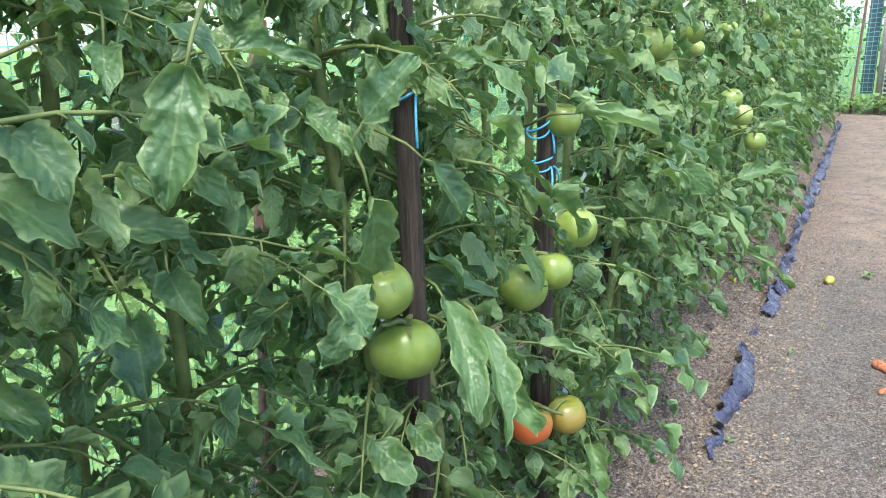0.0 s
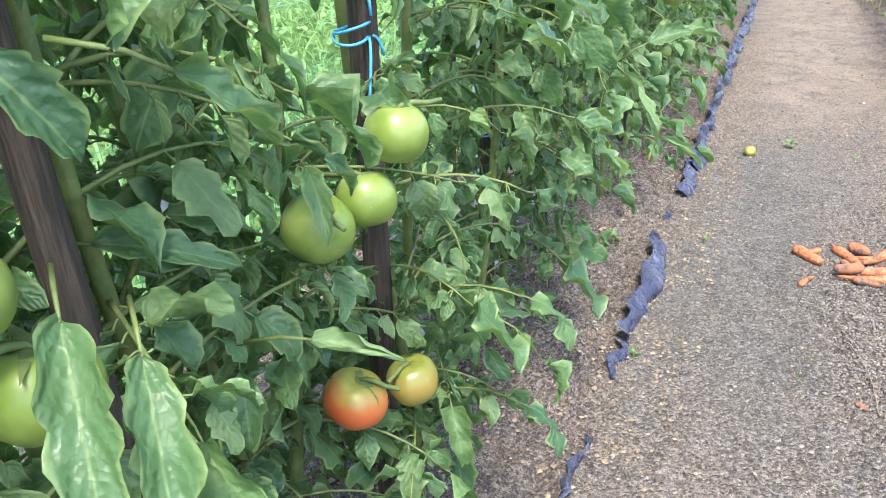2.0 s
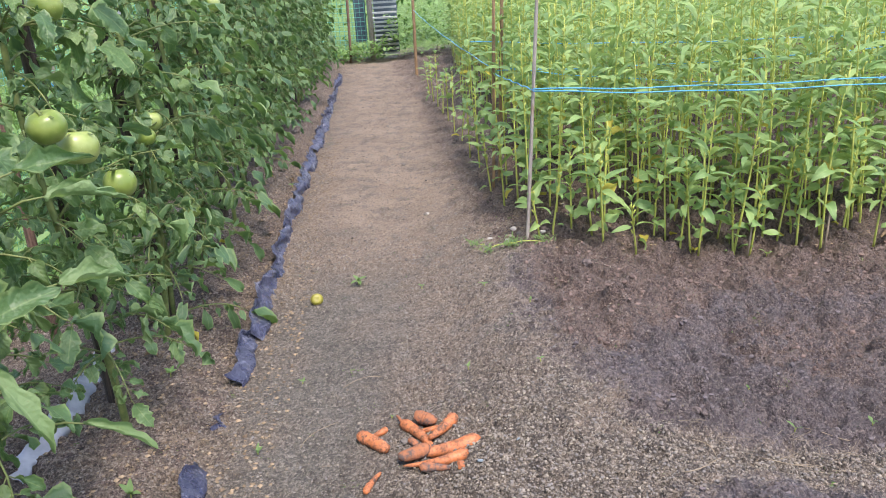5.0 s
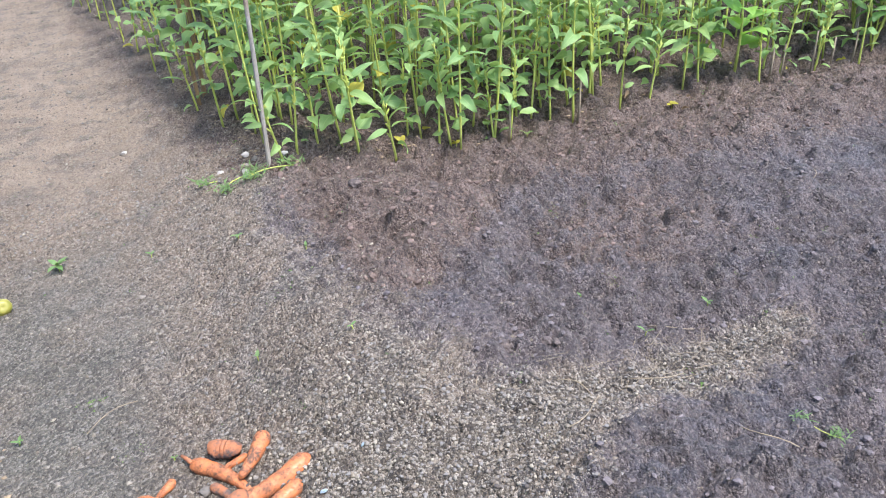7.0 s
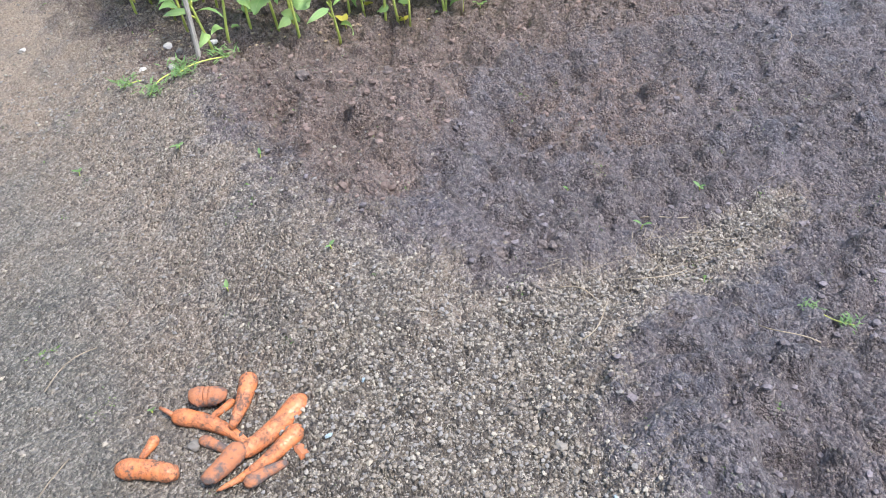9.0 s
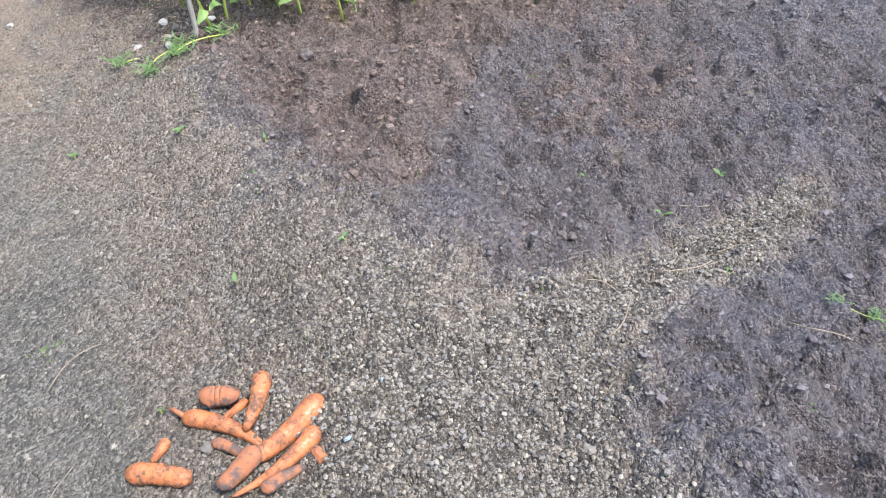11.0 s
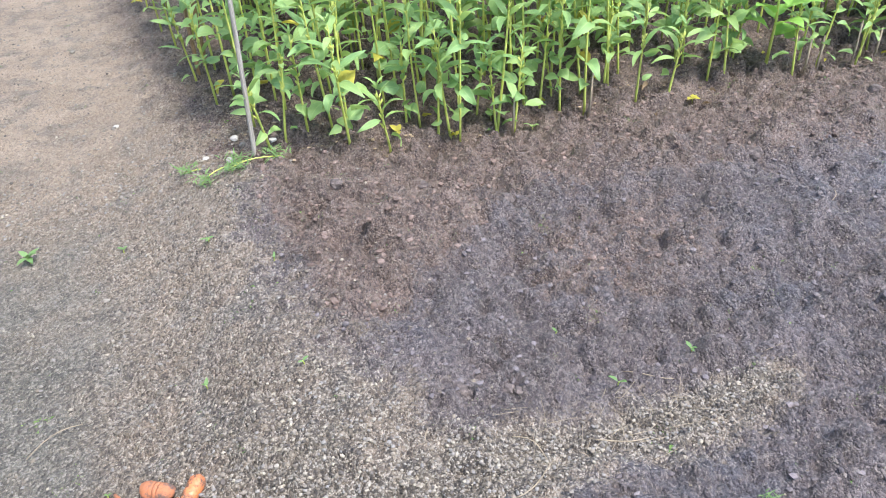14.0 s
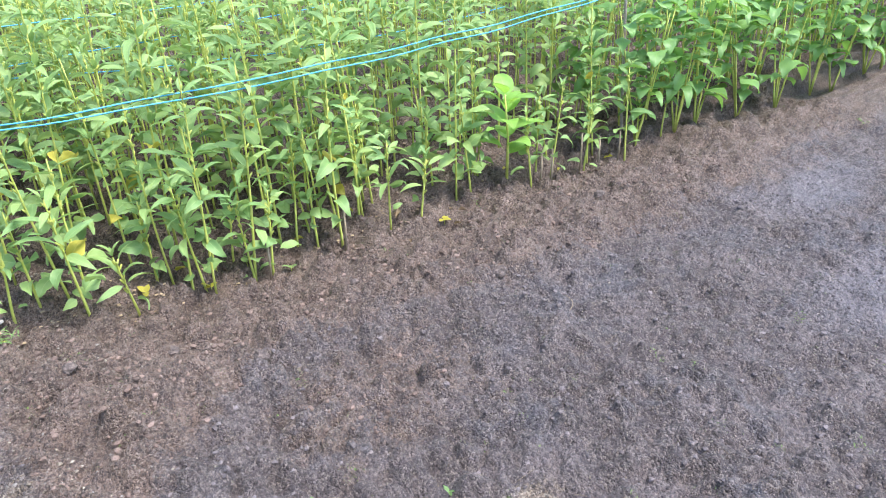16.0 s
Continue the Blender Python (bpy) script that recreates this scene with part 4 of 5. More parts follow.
# ---- nets ----
def net(name, label, a, b_, height, cell, thick, mat, sag=0.03, seed=1):
    r = np.random.RandomState(seed)
    a, b_ = np.array(a, float), np.array(b_, float)
    length = np.linalg.norm(b_ - a)
    d = (b_ - a) / length
    side = np.array((-d[1], d[0]))
    g = Build()
    nc, nr = int(length / cell), int(height / cell)

    def place(s, z):
        w = sag * math.sin(s * 4.1 + z * 5) + 0.5 * sag * math.sin(s * 11 + 2 * z)
        q = a + d * s + side * w
        return (q[0], q[1], z * (1 - 0.03 * math.sin(s * 3) ** 2) + 0.01)

    for i in range(nc + 1):
        g.add(*tube([place(i * cell, z) for z in np.linspace(0, height, 5)], thick, 3, False))
    for j in range(nr + 1):
        g.add(*tube([place(s, j * cell) for s in np.linspace(0, length, max(8, int(length / 0.12)))], thick, 3, False))
    return tagged(obj(name, g.mesh(name, mat)), label, "net")


net("garden_net", "low dark green plastic net behind the tomatoes", (-1.05, -0.5), (-1.45, 6.0), 0.7, 0.035, 0.0011, NET)
net("boundary_net", "tall teal plastic net along the edge of the plot", (-5.0, -1.0), (-5.4, 14.0), 1.9, 0.10, 0.004, TEAL_NET, 0.06, 2)
net("end_net", "teal net closing the end of the path", (-5.4, 14.0), (-0.5, 13.75), 1.9, 0.07, 0.004, TEAL_NET, 0.04, 3)
for y in np.arange(-0.8, 14, 2.4):
    pole(-5.05 - 0.027 * y, y, 2.0, 0.025, STAKE_WOOD, "net_post", "grey post holding the teal net", "net posts", rng)

# ---- turf and weeds beyond the tomatoes ----
r = np.random.RandomState(21)
tufts = [blade(1.0, 0.10, r, 4, 1, 0, 0.3, r.uniform(0.3, 1.6), 0.2, 0, 0.45) for _ in range(6)]
wide = [blade(1.0, 0.42, r, 5, 2, 0.05, 0.2, r.uniform(0.3, 1.2), 0.4, 0.2, 0.7) for _ in range(6)]
g = Build()
for _ in range(9000):
    x, y = r.uniform(-4.95, -1.2), r.uniform(-0.6, 13.5)
    if r.rand() < 0.25:
        x = -1.2 - 0.7 * r.rand() ** 2
    size = r.uniform(0.1, 0.3)
    m = Matrix.Translation((x, y, 0)) @ rot(z=r.uniform(0, 360)) @ rot(y=-r.uniform(45, 85)) @ Matrix.Scale(size, 4)
    g.take(tufts[r.randint(6)], m)
for _ in range(4500):
    x, y = r.uniform(-4.9, -1.3), r.uniform(-0.6, 13.5)
    m = Matrix.Translation((x, y, r.uniform(0.02, 0.22))) @ rot(z=r.uniform(0, 360)) @ rot(y=-r.uniform(0, 50)) @ Matrix.Scale(r.uniform(0.06, 0.14), 4)
    g.take(wide[r.randint(6)], m)
tagged(obj("grass", g.mesh("grass", GRASS)), "bright lush grass and weeds behind the tomatoes", "grass", kind="stuff")


r = np.random.RandomState(22)
g = Build()
for _ in range(1500):
    x, y = r.uniform(-1.2, 1.2), r.uniform(13.2, 14.0)
    m = Matrix.Translation((x, y, r.uniform(0.02, 0.55) * (0.4 + 0.6 * smooth(-0.6, 0.3, x)) + (0.3 if x > -0.2 else 0) * r.rand())) @ rot(z=r.uniform(0, 360)) @ rot(y=-r.uniform(0, 60)) @ Matrix.Scale(r.uniform(0.06, 0.13), 4)
    g.take(wide[r.randint(6)], m)
tagged(obj("gate_weeds", g.mesh("gate_weeds", GRASS)), "leafy weeds growing at the foot of the gate", "weed", kind="stuff")


def hedge(name, label, x0, x1, y0, y1, height, count, seed):
    r = np.random.RandomState(seed)
    root = thing(name, label, "hedge", pose((x0 + x1) / 2, (y0 + y1) / 2, 0))
    cx, cy = (x0 + x1) / 2, (y0 + y1) / 2
    for _ in range(8):
        bx, by = r.uniform(x0, x1) - cx, r.uniform(y0, y1) - cy
        part("branch", Build().add(*tube([(bx, by, -0.1), (bx + 0.05, by, height * 0.5), (bx + r.uniform(-0.2, 0.2), by, height * 0.9)], (0.05, 0.035, 0.012), 6)), STICK_WOOD, root)
    b = Build()
    for _ in range(count):
        x, y = r.uniform(x0, x1), r.uniform(y0, y1)
        top = height * (0.8 + 0.5 * (value_noise(x, y, 0.9, seed) + value_noise(x, y, 0.35, seed + 1)))
        z = top * r.rand() ** 0.5
        b.take(wide[r.randint(6)], Matrix.Translation((x - cx, y - cy, z)) @ rot(z=r.uniform(0, 360)) @ rot(y=r.uniform(-60, 60)) @ Matrix.Scale(r.uniform(0.10, 0.22), 4))
    part("foliage", b, HEDGE, root)


hedge("hedge", "thick green hedge behind the teal net", -7.2, -5.9, -2.0, 16.0, 2.4, 4000, 31)
hedge("shrubs", "green shrubs beyond the end of the path", -5.5, 9.0, 15.2, 16.8, 2.6, 3500, 32)

# ---- far end: post, dark sheet and slatted panel ----
gate = thing("slatted_gate", "weathered slatted gate panel beside a wooden post", "gate", pose(-0.42, 13.7, 0))
part("post", Build().add(*tube([(0, 0, -0.2), (0.005, 0, 0.9), (0, 0, 2.0)], 0.045, 8)), STAKE_WOOD, gate, "grey wooden post")


def box(x0, x1, y0, y1, z0, z1):
    v = [(x, y, z) for x in (x0, x1) for y in (y0, y1) for z in (z0, z1)]
    return v, [(0, 1, 3, 2), (4, 6, 7, 5), (0, 4, 5, 1), (2, 3, 7, 6), (0, 2, 6, 4), (1, 5, 7, 3)]


part("backing", Build().add(*box(0.06, 0.42, 0.03, 0.05, 0.05, 1.9)), GATE_PANEL, gate, "dark backing board", smooth=False)
for k in range(26):
    part("slat", Build().add(*box(0.05, 0.42, -0.012, 0.012, 0.06 + 0.07 * k, 0.085 + 0.07 * k)), GATE_SLAT, gate, m=pose(0, 0, 0, 12 + 3 * math.sin(k)), smooth=False)
sheet = obj("dark_sheet", Build().add(*box(-0.68, -0.5, 13.84, 13.86, 0.25, 1.9)).mesh("dark_sheet", GATE_PANEL, False))
tagged(sheet, "dark blue grey sheet hung on the net", "sheet")
pole(-0.76, 13.5, 1.9, 0.02, STICK_WOOD, "net_post", "thin dark leaning pole at the end of the path", "net posts", rng, (0.06, 0))


# ---- carrots on the path ----
def carrot(name, a, b_, radius, label, mat=CARROT, blunt=0.15, seed=0, lift=0.0, bend=0.01, stub=False):
    r = np.random.RandomState(seed)
    a, b_ = np.array(a, float), np.array(b_, float)
    L = np.linalg.norm(b_ - a)
    yaw = math.degrees(math.atan2(b_[1] - a[1], b_[0] - a[0]))
    t = np.linspace(0, 1, 22)
    radius *= 0.84
    rad = radius * (1 - (1 - blunt) * t ** 1.25) * np.clip((t / 0.07), 0.25, 1) ** 0.5 * np.clip((1 - t) / 0.05, 0.2, 1) ** 0.5
    rad = rad * (1 + 0.012 * np.sin(t * 37 + seed) + r.uniform(-0.025, 0.025, 22))
    pts = np.stack((t * L, bend * (L / 0.16) ** 2 * np.sin(t * 3.1), np.maximum(rad, 0.003) * 0.92 - radius * 0.1), -1)
    root = thing(name, label, "carrot", pose(a[0], a[1], at_ground((a[0] + b_[0]) / 2, (a[1] + b_[1]) / 2) + lift, 0, 0, yaw), "carrots on the path")
    part("root", Build().add(*tube(pts, rad, 14, True, 0.025, r)), mat, root)
    if stub:
        part("leaf_stub", Build().add(*tube([(0.004, 0, radius * 0.9), (-0.02, 0.003, radius * 1.1), (-0.038, 0.006, radius * 1.0)], (0.006, 0.005, 0.004), 6)), CARROT_CUT, root, "short purple leaf stub")
    return root


carrot("carrot", (0.414, 3.654), (0.516, 3.510), 0.024, "orange carrot with a short purple leaf stub", seed=1, stub=True, blunt=0.42)
carrot("carrot", (0.580, 3.636), (0.500, 3.545), 0.025, "stout orange carrot smeared with mud", seed=2, blunt=0.4)
carrot("carrot", (0.648, 3.518), (0.490, 3.478), 0.030, "large muddy orange carrot", seed=3, blunt=0.62)
carrot("carrot", (0.618, 3.462), (0.425, 3.436), 0.023, "long clean orange carrot with a pointed tip", seed=4, blunt=0.15)
carrot("carrot_stub", (0.495, 3.482), (0.418, 3.458), 0.026, "blunt carrot end caked with grey mud", CARROT_DIRT, 0.7, 5, 0.004)
carrot("carrot_stub", (0.478, 3.408), (0.560, 3.412), 0.018, "dark muddy carrot end", CARROT_DIRT, 0.45, 6)
carrot("carrot_stub", (0.286, 3.592), (0.372, 3.518), 0.025, "short knobbly orange carrot stump", seed=7, blunt=0.85)
carrot("carrot_stub", (0.366, 3.622), (0.328, 3.598), 0.014, "small broken carrot tip", seed=8, blunt=0.5)
carrot("carrot_stub", (0.325, 3.335), (0.362, 3.430), 0.014, "small broken orange carrot", seed=9, blunt=0.3)
carrot("carrot_stub", (0.465, 3.660), (0.512, 3.632), 0.026, "broken carrot top caked with mud", CARROT_DIRT, blunt=0.9, seed=10)
carrot("carrot_stub", (0.530, 3.614), (0.466, 3.603), 0.011, "thin muddy carrot piece", seed=11, blunt=0.6)
carrot("carrot_stub", (0.442, 3.566), (0.474, 3.516), 0.015, "small muddy broken carrot piece", CARROT_DIRT, 0.7, 12)
carrot("carrot_stub", (0.60, 2.985), (0.64, 2.965), 0.012, "small muddy carrot crumb on the path", CARROT_DIRT, 0.6, 14)
carrot("carrot_stub", (0.50, 2.735), (0.53, 2.72), 0.010, "small muddy carrot crumb on the path", CARROT_DIRT, 0.6, 15)
slice_ = Build().add(*tube([(0, 0, 0.0), (0.002, 0, 0.009)], (0.016, 0.013), 9, True, 0.3, np.random.RandomState(4)))
tagged(obj("carrot_slice", slice_.mesh("carrot_slice", CARROT_CUT, False), None, pose(0.592, 3.414, at_ground(0.592, 3.414) + 0.002, 18, 12, 30)), "thin broken slice of orange carrot", "carrot", "carrots on the path")

fallen = thing("fallen_tomato", "small yellow fallen tomato on the path", "tomato", pose(0.005, 4.62, at_ground(0.005, 4.62) + 0.022, 60, 20, 0))
part("tomato", Build().take(fruit_mesh(70, 0.5, 0.9, None), Matrix.Scale(0.055, 4)), FRUIT_YELLOW, fallen)


def stone(x, y, size, seed, label, mat=PEBBLE):
    r = np.random.RandomState(seed)
    bm = bmesh.new()
    bmesh.ops.create_icosphere(bm, subdivisions=2, radius=size / 2)
    for v in bm.verts:
        v.co *= 1 + 0.5 * noise.noise(v.co * (2.2 / size) + Vector((seed, 0, 0))) + 0.3 * noise.noise(v.co * (6 / size))
        v.co.z *= 0.6
    me = bpy.data.meshes.new("stone")
    bm.to_mesh(me)
    bm.free()
    me.materials.append(mat)
    o = obj("stone", me, None, pose(x, y, at_ground(x, y) + size * 0.12, 0, 0, r.uniform(0, 360)))
    tagged(o, label, "stone", "loose stones")


stone(0.425, 3.566, 0.026, 1, "round grey pebble among the carrots")
for k, (x, y, s) in enumerate(((0.99, 3.12, 0.035), (0.13, 3.76, 0.02), (0.65, 3.39, 0.018), (0.77, 3.46, 0.018), (0.4, 4.46, 0.03), (0.47, 5.75, 0.04), (0.3, 6.9, 0.05), (0.95, 5.2, 0.045), (0.9, 5.1, 0.035), (0.1, 8.4, 0.05))):
    stone(x, y, s * 0.6, 10 + k, "small pale stone lying on the path")
for k, (x, y, s) in enumerate(((1.70, 4.37, 0.06), (2.67, 4.28, 0.075), (1.2, 3.61, 0.05), (1.31, 3.575, 0.04), (1.33, 3.56, 0.035), (1.18, 4.62, 0.06), (2.9, 4.55, 0.06), (3.5, 4.5, 0.07), (2.2, 4.6, 0.05), (1.5, 4.65, 0.055))):
    stone(x, y, s * 0.75, 40 + k, "lump of dark soil on the dug bed", LUMP)
for k, (x, y, s) in enumerate(((0.88, 5.04, 0.04), (0.93, 5.28, 0.045), (0.80, 5.16, 0.035), (1.06, 5.12, 0.035), (0.478, 5.765, 0.035))):
    stone(x, y, s * 0.75, 70 + k, "small whitish stone on the soil", WHITE_STONE)
# twigs
for k, (x, y, L, a) in enumerate(((0.46, 3.06, 0.36, -76), (1.08, 3.48, 0.10, 70), (1.64, 3.56, 0.12, -20), (1.30, 3.36, 0.10, 120), (1.18, 3.3, 0.12, 10), (1.53, 2.99, 0.11, 100), (0.2, 3.9, 0.14, 20), (0.12, 3.55, 0.16, 60), (0.62, 4.2, 0.1, -30), (1.42, 3.38, 0.14, -15), (2.7, 3.95, 0.1, 40))):
    r = np.random.RandomState(k)
    pts = [(L * t, 0.02 * math.sin(3 * t + k), 0.004 + 0.006 * math.sin(3.1 * t)) for t in np.linspace(0, 1, 7)]
    o = obj("twig", Build().add(*tube(pts, 0.0013, 5)).mesh("twig", DRY_STEM), None, pose(x, y, at_ground(x, y) + 0.004, 0, 0, a))
    tagged(o, "thin dry twig lying on the soil", "twig", "dry twigs")


# ---- seedlings and pulled weeds ----
def seedling(x, y, size, count, seed, label, mat=DARK_LEAF, spread=35, width=0.35):
    r = np.random.RandomState(seed)
    size *= 0.62
    root = thing("seedling", label, "weed", pose(x, y, at_ground(x, y), 0, 0, r.uniform(0, 360)), "small weeds")
    part("stem", Build().add(*tube([(0, 0, -0.005), (0.002, 0, size * 0.3), (0.004, 0, size * 0.45)], 0.0018, 5)), SESAME_STEM, root)
    for k in range(count):
        part("leaf", blade(size * r.uniform(0.45, 1), size * width, r, 6, 2, 0, 0.3, r.uniform(0.2, 0.9), 0.2, 0.1, 0.7), mat, root, m=pose(0.003, 0, size * 0.42, 0, -r.uniform(10, spread + 30), 360 * k / count + r.uniform(-50, 50)))


for k, (x, y, s, c) in enumerate(((0.872, 3.80, 0.04, 2), (0.636, 3.90, 0.05, 2), (1.54, 3.75, 0.04, 3), (1.585, 3.517, 0.07, 2), (1.84, 3.552, 0.045, 4), (0.895, 4.29, 0.04, 2), (0.73, 4.51, 0.05, 4), (0.46, 4.72, 0.05, 4), (0.171, 4.80, 0.09, 6), (0.05, 3.95, 0.04, 4), (0.38, 3.7, 0.022, 4), (-0.02, 3.55, 0.05, 4), (-0.3, 3.3, 0.08, 5), (-0.4, 2.9, 0.08, 5))):
    seedling(x, y, s, c, 50 + k, "tiny green seedling in the soil", WEED_LEAF)


def pulled_weed(x, y, yaw, seed, size=1.0):
    r = np.random.RandomState(seed)
    root = thing("pulled_weed", "pulled weed with feathery green leaves lying on the soil", "weed", pose(x, y, at_ground(x, y), 0, 0, yaw) @ Matrix.Scale(size, 4), "pulled weeds")
    pts = [(0.2 * t, 0.02 * math.sin(4 * t), 0.012 + 0.02 * t * (1 - t)) for t in np.linspace(0, 1, 8)]
    part("stem", Build().add(*tube(pts, 0.0025, 5)), SESAME_STEM, root)
    for side, cx in ((0, 0.19), (1, 0.02)):
        b = Build()
        for _ in range(46):
            b.take(blade(r.uniform(0.02, 0.05), 0.006, r, 3, 1, 0, 0.2, r.uniform(0, 1), 0, 0, 0.6), Matrix.Translation((cx + r.normal(0, 0.022), r.normal(0, 0.025), 0.012 + 0.014 * r.rand())) @ rot(z=r.uniform(0, 360)) @ rot(y=-r.uniform(0, 60)))
        part("leaves", b, WEED_LEAF, root)


pulled_weed(0.76, 4.90, 38, 1)
pulled_weed(0.70, 5.08, -20, 2)
pulled_weed(0.86, 4.94, 10, 3)
pulled_weed(1.74, 3.02, 110, 4, 0.5)


def dead_leaf(x, y, size, seed, mat, label):
    r = np.random.RandomState(seed)
    o = obj("dead_leaf", blade(size, size * 0.6, r, 7, 4, 0.12, 0.5, r.uniform(0.2, 1.0), -0.9, 0.5, 0.7, r.uniform(-1, 1), 0.02).mesh("dead_leaf", mat), None, pose(x, y, at_ground(x, y) + 0.012, r.uniform(-20, 20), r.uniform(-15, 15), r.uniform(0, 360)))
    tagged(o, label, "leaf", "fallen leaves")


r = np.random.RandomState(55)
for k in range(26):
    y = r.uniform(1.8, 7.5)
    dead_leaf(film_x(y) - r.uniform(0.02, 0.4), y, r.uniform(0.03, 0.07), 600 + k, DEAD_LEAF if k % 4 else YELLOW_LEAF, "curled dry brown leaf on the soil" if k % 4 else "small yellow fallen leaf on the soil")
for k in range(16):
    x = r.uniform(1.0, 4.2)
    dead_leaf(x, field_front(x) + r.uniform(-0.12, 0.25), r.uniform(0.03, 0.06), 640 + k, DEAD_LEAF if k % 3 else YELLOW_LEAF, "curled dry brown leaf on the soil" if k % 3 else "small yellow fallen leaf on the soil")
for k in range(4):
    y = r.uniform(2.4, 6.5)
    seedling(film_x(y) + r.uniform(-0.3, 0.08), y, r.uniform(0.04, 0.08), 5, 660 + k, "small weed sprouting beside the mulch film")

# straw on the strip of grit, and bits of blue plastic
r = np.random.RandomState(71)
g = Build()
for _ in range(60):
    x, y = r.normal(1.62, 0.2), r.normal(3.41, 0.05)
    a, L = r.normal(0.1, 0.8), r.uniform(0.02, 0.08)
    z = at_ground(x, y) + 0.006
    g.add(*tube([(x, y, z), (x + 0.5 * L * math.cos(a), y + 0.5 * L * math.sin(a), z + 0.004), (x + L * math.cos(a), y + L * math.sin(a) + 0.005, z)], 0.0007, 4, False))
tagged(obj("dry_straw", g.mesh("dry_straw", DRY_STEM)), "thin dry straw scattered on the grit", "straw", kind="stuff")
for k, (x, y, s) in enumerate(((0.648, 3.397, 0.018), (0.76, 3.46, 0.012), (0.99, 2.98, 0.016), (0.82, 3.05, 0.012))):
    b = Build().add(*tube([(0, 0, 0), (0, 0, 0.004)], (s * 0.5, s * 0.42), 6, True, 0.25, r))
    tagged(obj("plastic_chip", b.mesh("plastic_chip", CHIP, False), None, pose(x, y, at_ground(x, y) + 0.003, 10, 5, 40 * k) @ Matrix.Diagonal((1, 0.45, 1, 1))), "tiny pale blue plastic chip in the grit", "litter", "plastic chips")


# ---- sesame field ----
def sesame(seed, broad=1.0, height=None):
    """One plant: stem points and placed leaves, as (leaf kind, pose)."""
    r = np.random.RandomState(seed)
    h = height or r.uniform(0.8, 1.2)
    z = np.linspace(0, h, 12)
    lean = r.uniform(-0.05, 0.05, 2)
    bow = r.uniform(-0.02, 0.02, 2)
    pts = np.stack((lean[0] * z / h + bow[0] * np.sin(3 * z), lean[1] * z / h + bow[1] * np.sin(3 * z), z), -1)
    pts[0, 2] = -0.03
    placed = []
    q = r.uniform(0.12, 0.3) if height is None else r.uniform(0.05, 0.12)
    az = r.uniform(0, 180)
    while q < h * 0.99:
        i = min(11, int(q / h * 11))
        az += 90 + r.uniform(-20, 20)
        low = q < 0.5 * h
        for side in (0, 180):
            if r.rand() < (0.6 if low else 0.95):
                kind = r.randint(0, 6) if low else r.randint(6, 12)
                sc = (r.uniform(0.7, 1.2) * broad) if low else r.uniform(0.75, 1.2) * (1.15 - 0.55 * max(0, q / h - 0.6))
                placed.append((kind, Matrix.Translation(pts[i]) @ rot(z=az + side + r.uniform(-15, 15)) @ rot(y=-r.uniform(-10, 50) if low else -r.uniform(0, 65)) @ rot(x=r.uniform(-45, 45)) @ Matrix.Scale(sc, 4)))
        q += r.uniform(0.045, 0.075) * (1.0 if low else 0.8)
    for k in range(5):
        placed.append((r.randint(6, 12), Matrix.Translation(pts[-1]) @ rot(z=72 * k) @ rot(y=-r.uniform(50, 80)) @ Matrix.Scale(r.uniform(0.35, 0.6), 4)))
    stem = Build().add(*tube(pts, np.linspace(0.006, 0.0026, 12), 5, True, 0.05, r))
    for k in range(14):
        i = 6 + k % 5
        stem.take(POD, Matrix.Translation(pts[i] + (0, 0, r.uniform(-0.04, 0.04))) @ rot(z=r.uniform(0, 360)) @ rot(y=-r.uniform(55, 75)))
    return stem, placed


r = np.random.RandomState(77)
POD = Build().add(*tube([(0.003, 0, 0), (0.010, 0, 0.001), (0.022, 0, 0), (0.027, 0, 0)], (0.0025, 0.0042, 0.0036, 0.001), 5))


def petioled(b, L):
    out = Build().take(b, Matrix.Translation((L, 0, L * 0.12)))
    return out


LEAF_SHAPES = []
for k in range(6):
    size = r.uniform(0.07, 0.12)
    LEAF_SHAPES.append(petioled(blade(size, size * r.uniform(0.48, 0.66), r, 7, 4, 0.07, r.uniform(0.1, 0.5), r.uniform(0.6, 1.9), r.uniform(-0.3, 0.7), r.uniform(0.15, 0.45), 0.62, r.uniform(-0.5, 0.5), 0.012), r.uniform(0.02, 0.05)))
for k in range(6):
    size = r.uniform(0.08, 0.12)
    LEAF_SHAPES.append(petioled(blade(size, size * r.uniform(0.18, 0.3), r, 5, 2, 0.0, r.uniform(0.25, 0.5), r.uniform(0.6, 1.6), 0.1, 0.1, 0.75), r.uniform(0.008, 0.02)))
FAR_SHAPES = []
for k in range(12):
    size = r.uniform(0.08, 0.13)
    FAR_SHAPES.append(petioled(blade(size, size * (r.uniform(0.45, 0.62) if k < 6 else r.uniform(0.2, 0.32)), r, 3, 2, 0.0, r.uniform(0.2, 0.45), r.uniform(0.7, 1.5), 0.1, 0.1, 0.7), 0.02))
LEAF_MESH = [b.mesh("leaf", SESAME_LEAF) for b in LEAF_SHAPES]
YELLOW_MESH = [b.mesh("leaf", YELLOW_LEAF) for b in LEAF_SHAPES[:3]]
DARK_MESH = [b.mesh("leaf", DARK_LEAF) for b in LEAF_SHAPES]
PETIOLE = Build().add(*tube([(0, 0, 0), (0.03, 0, 0.004), (0.05, 0, 0.006)], (0.0018, 0.0016, 0.0014), 4)).mesh("petiole", SESAME_STEM)

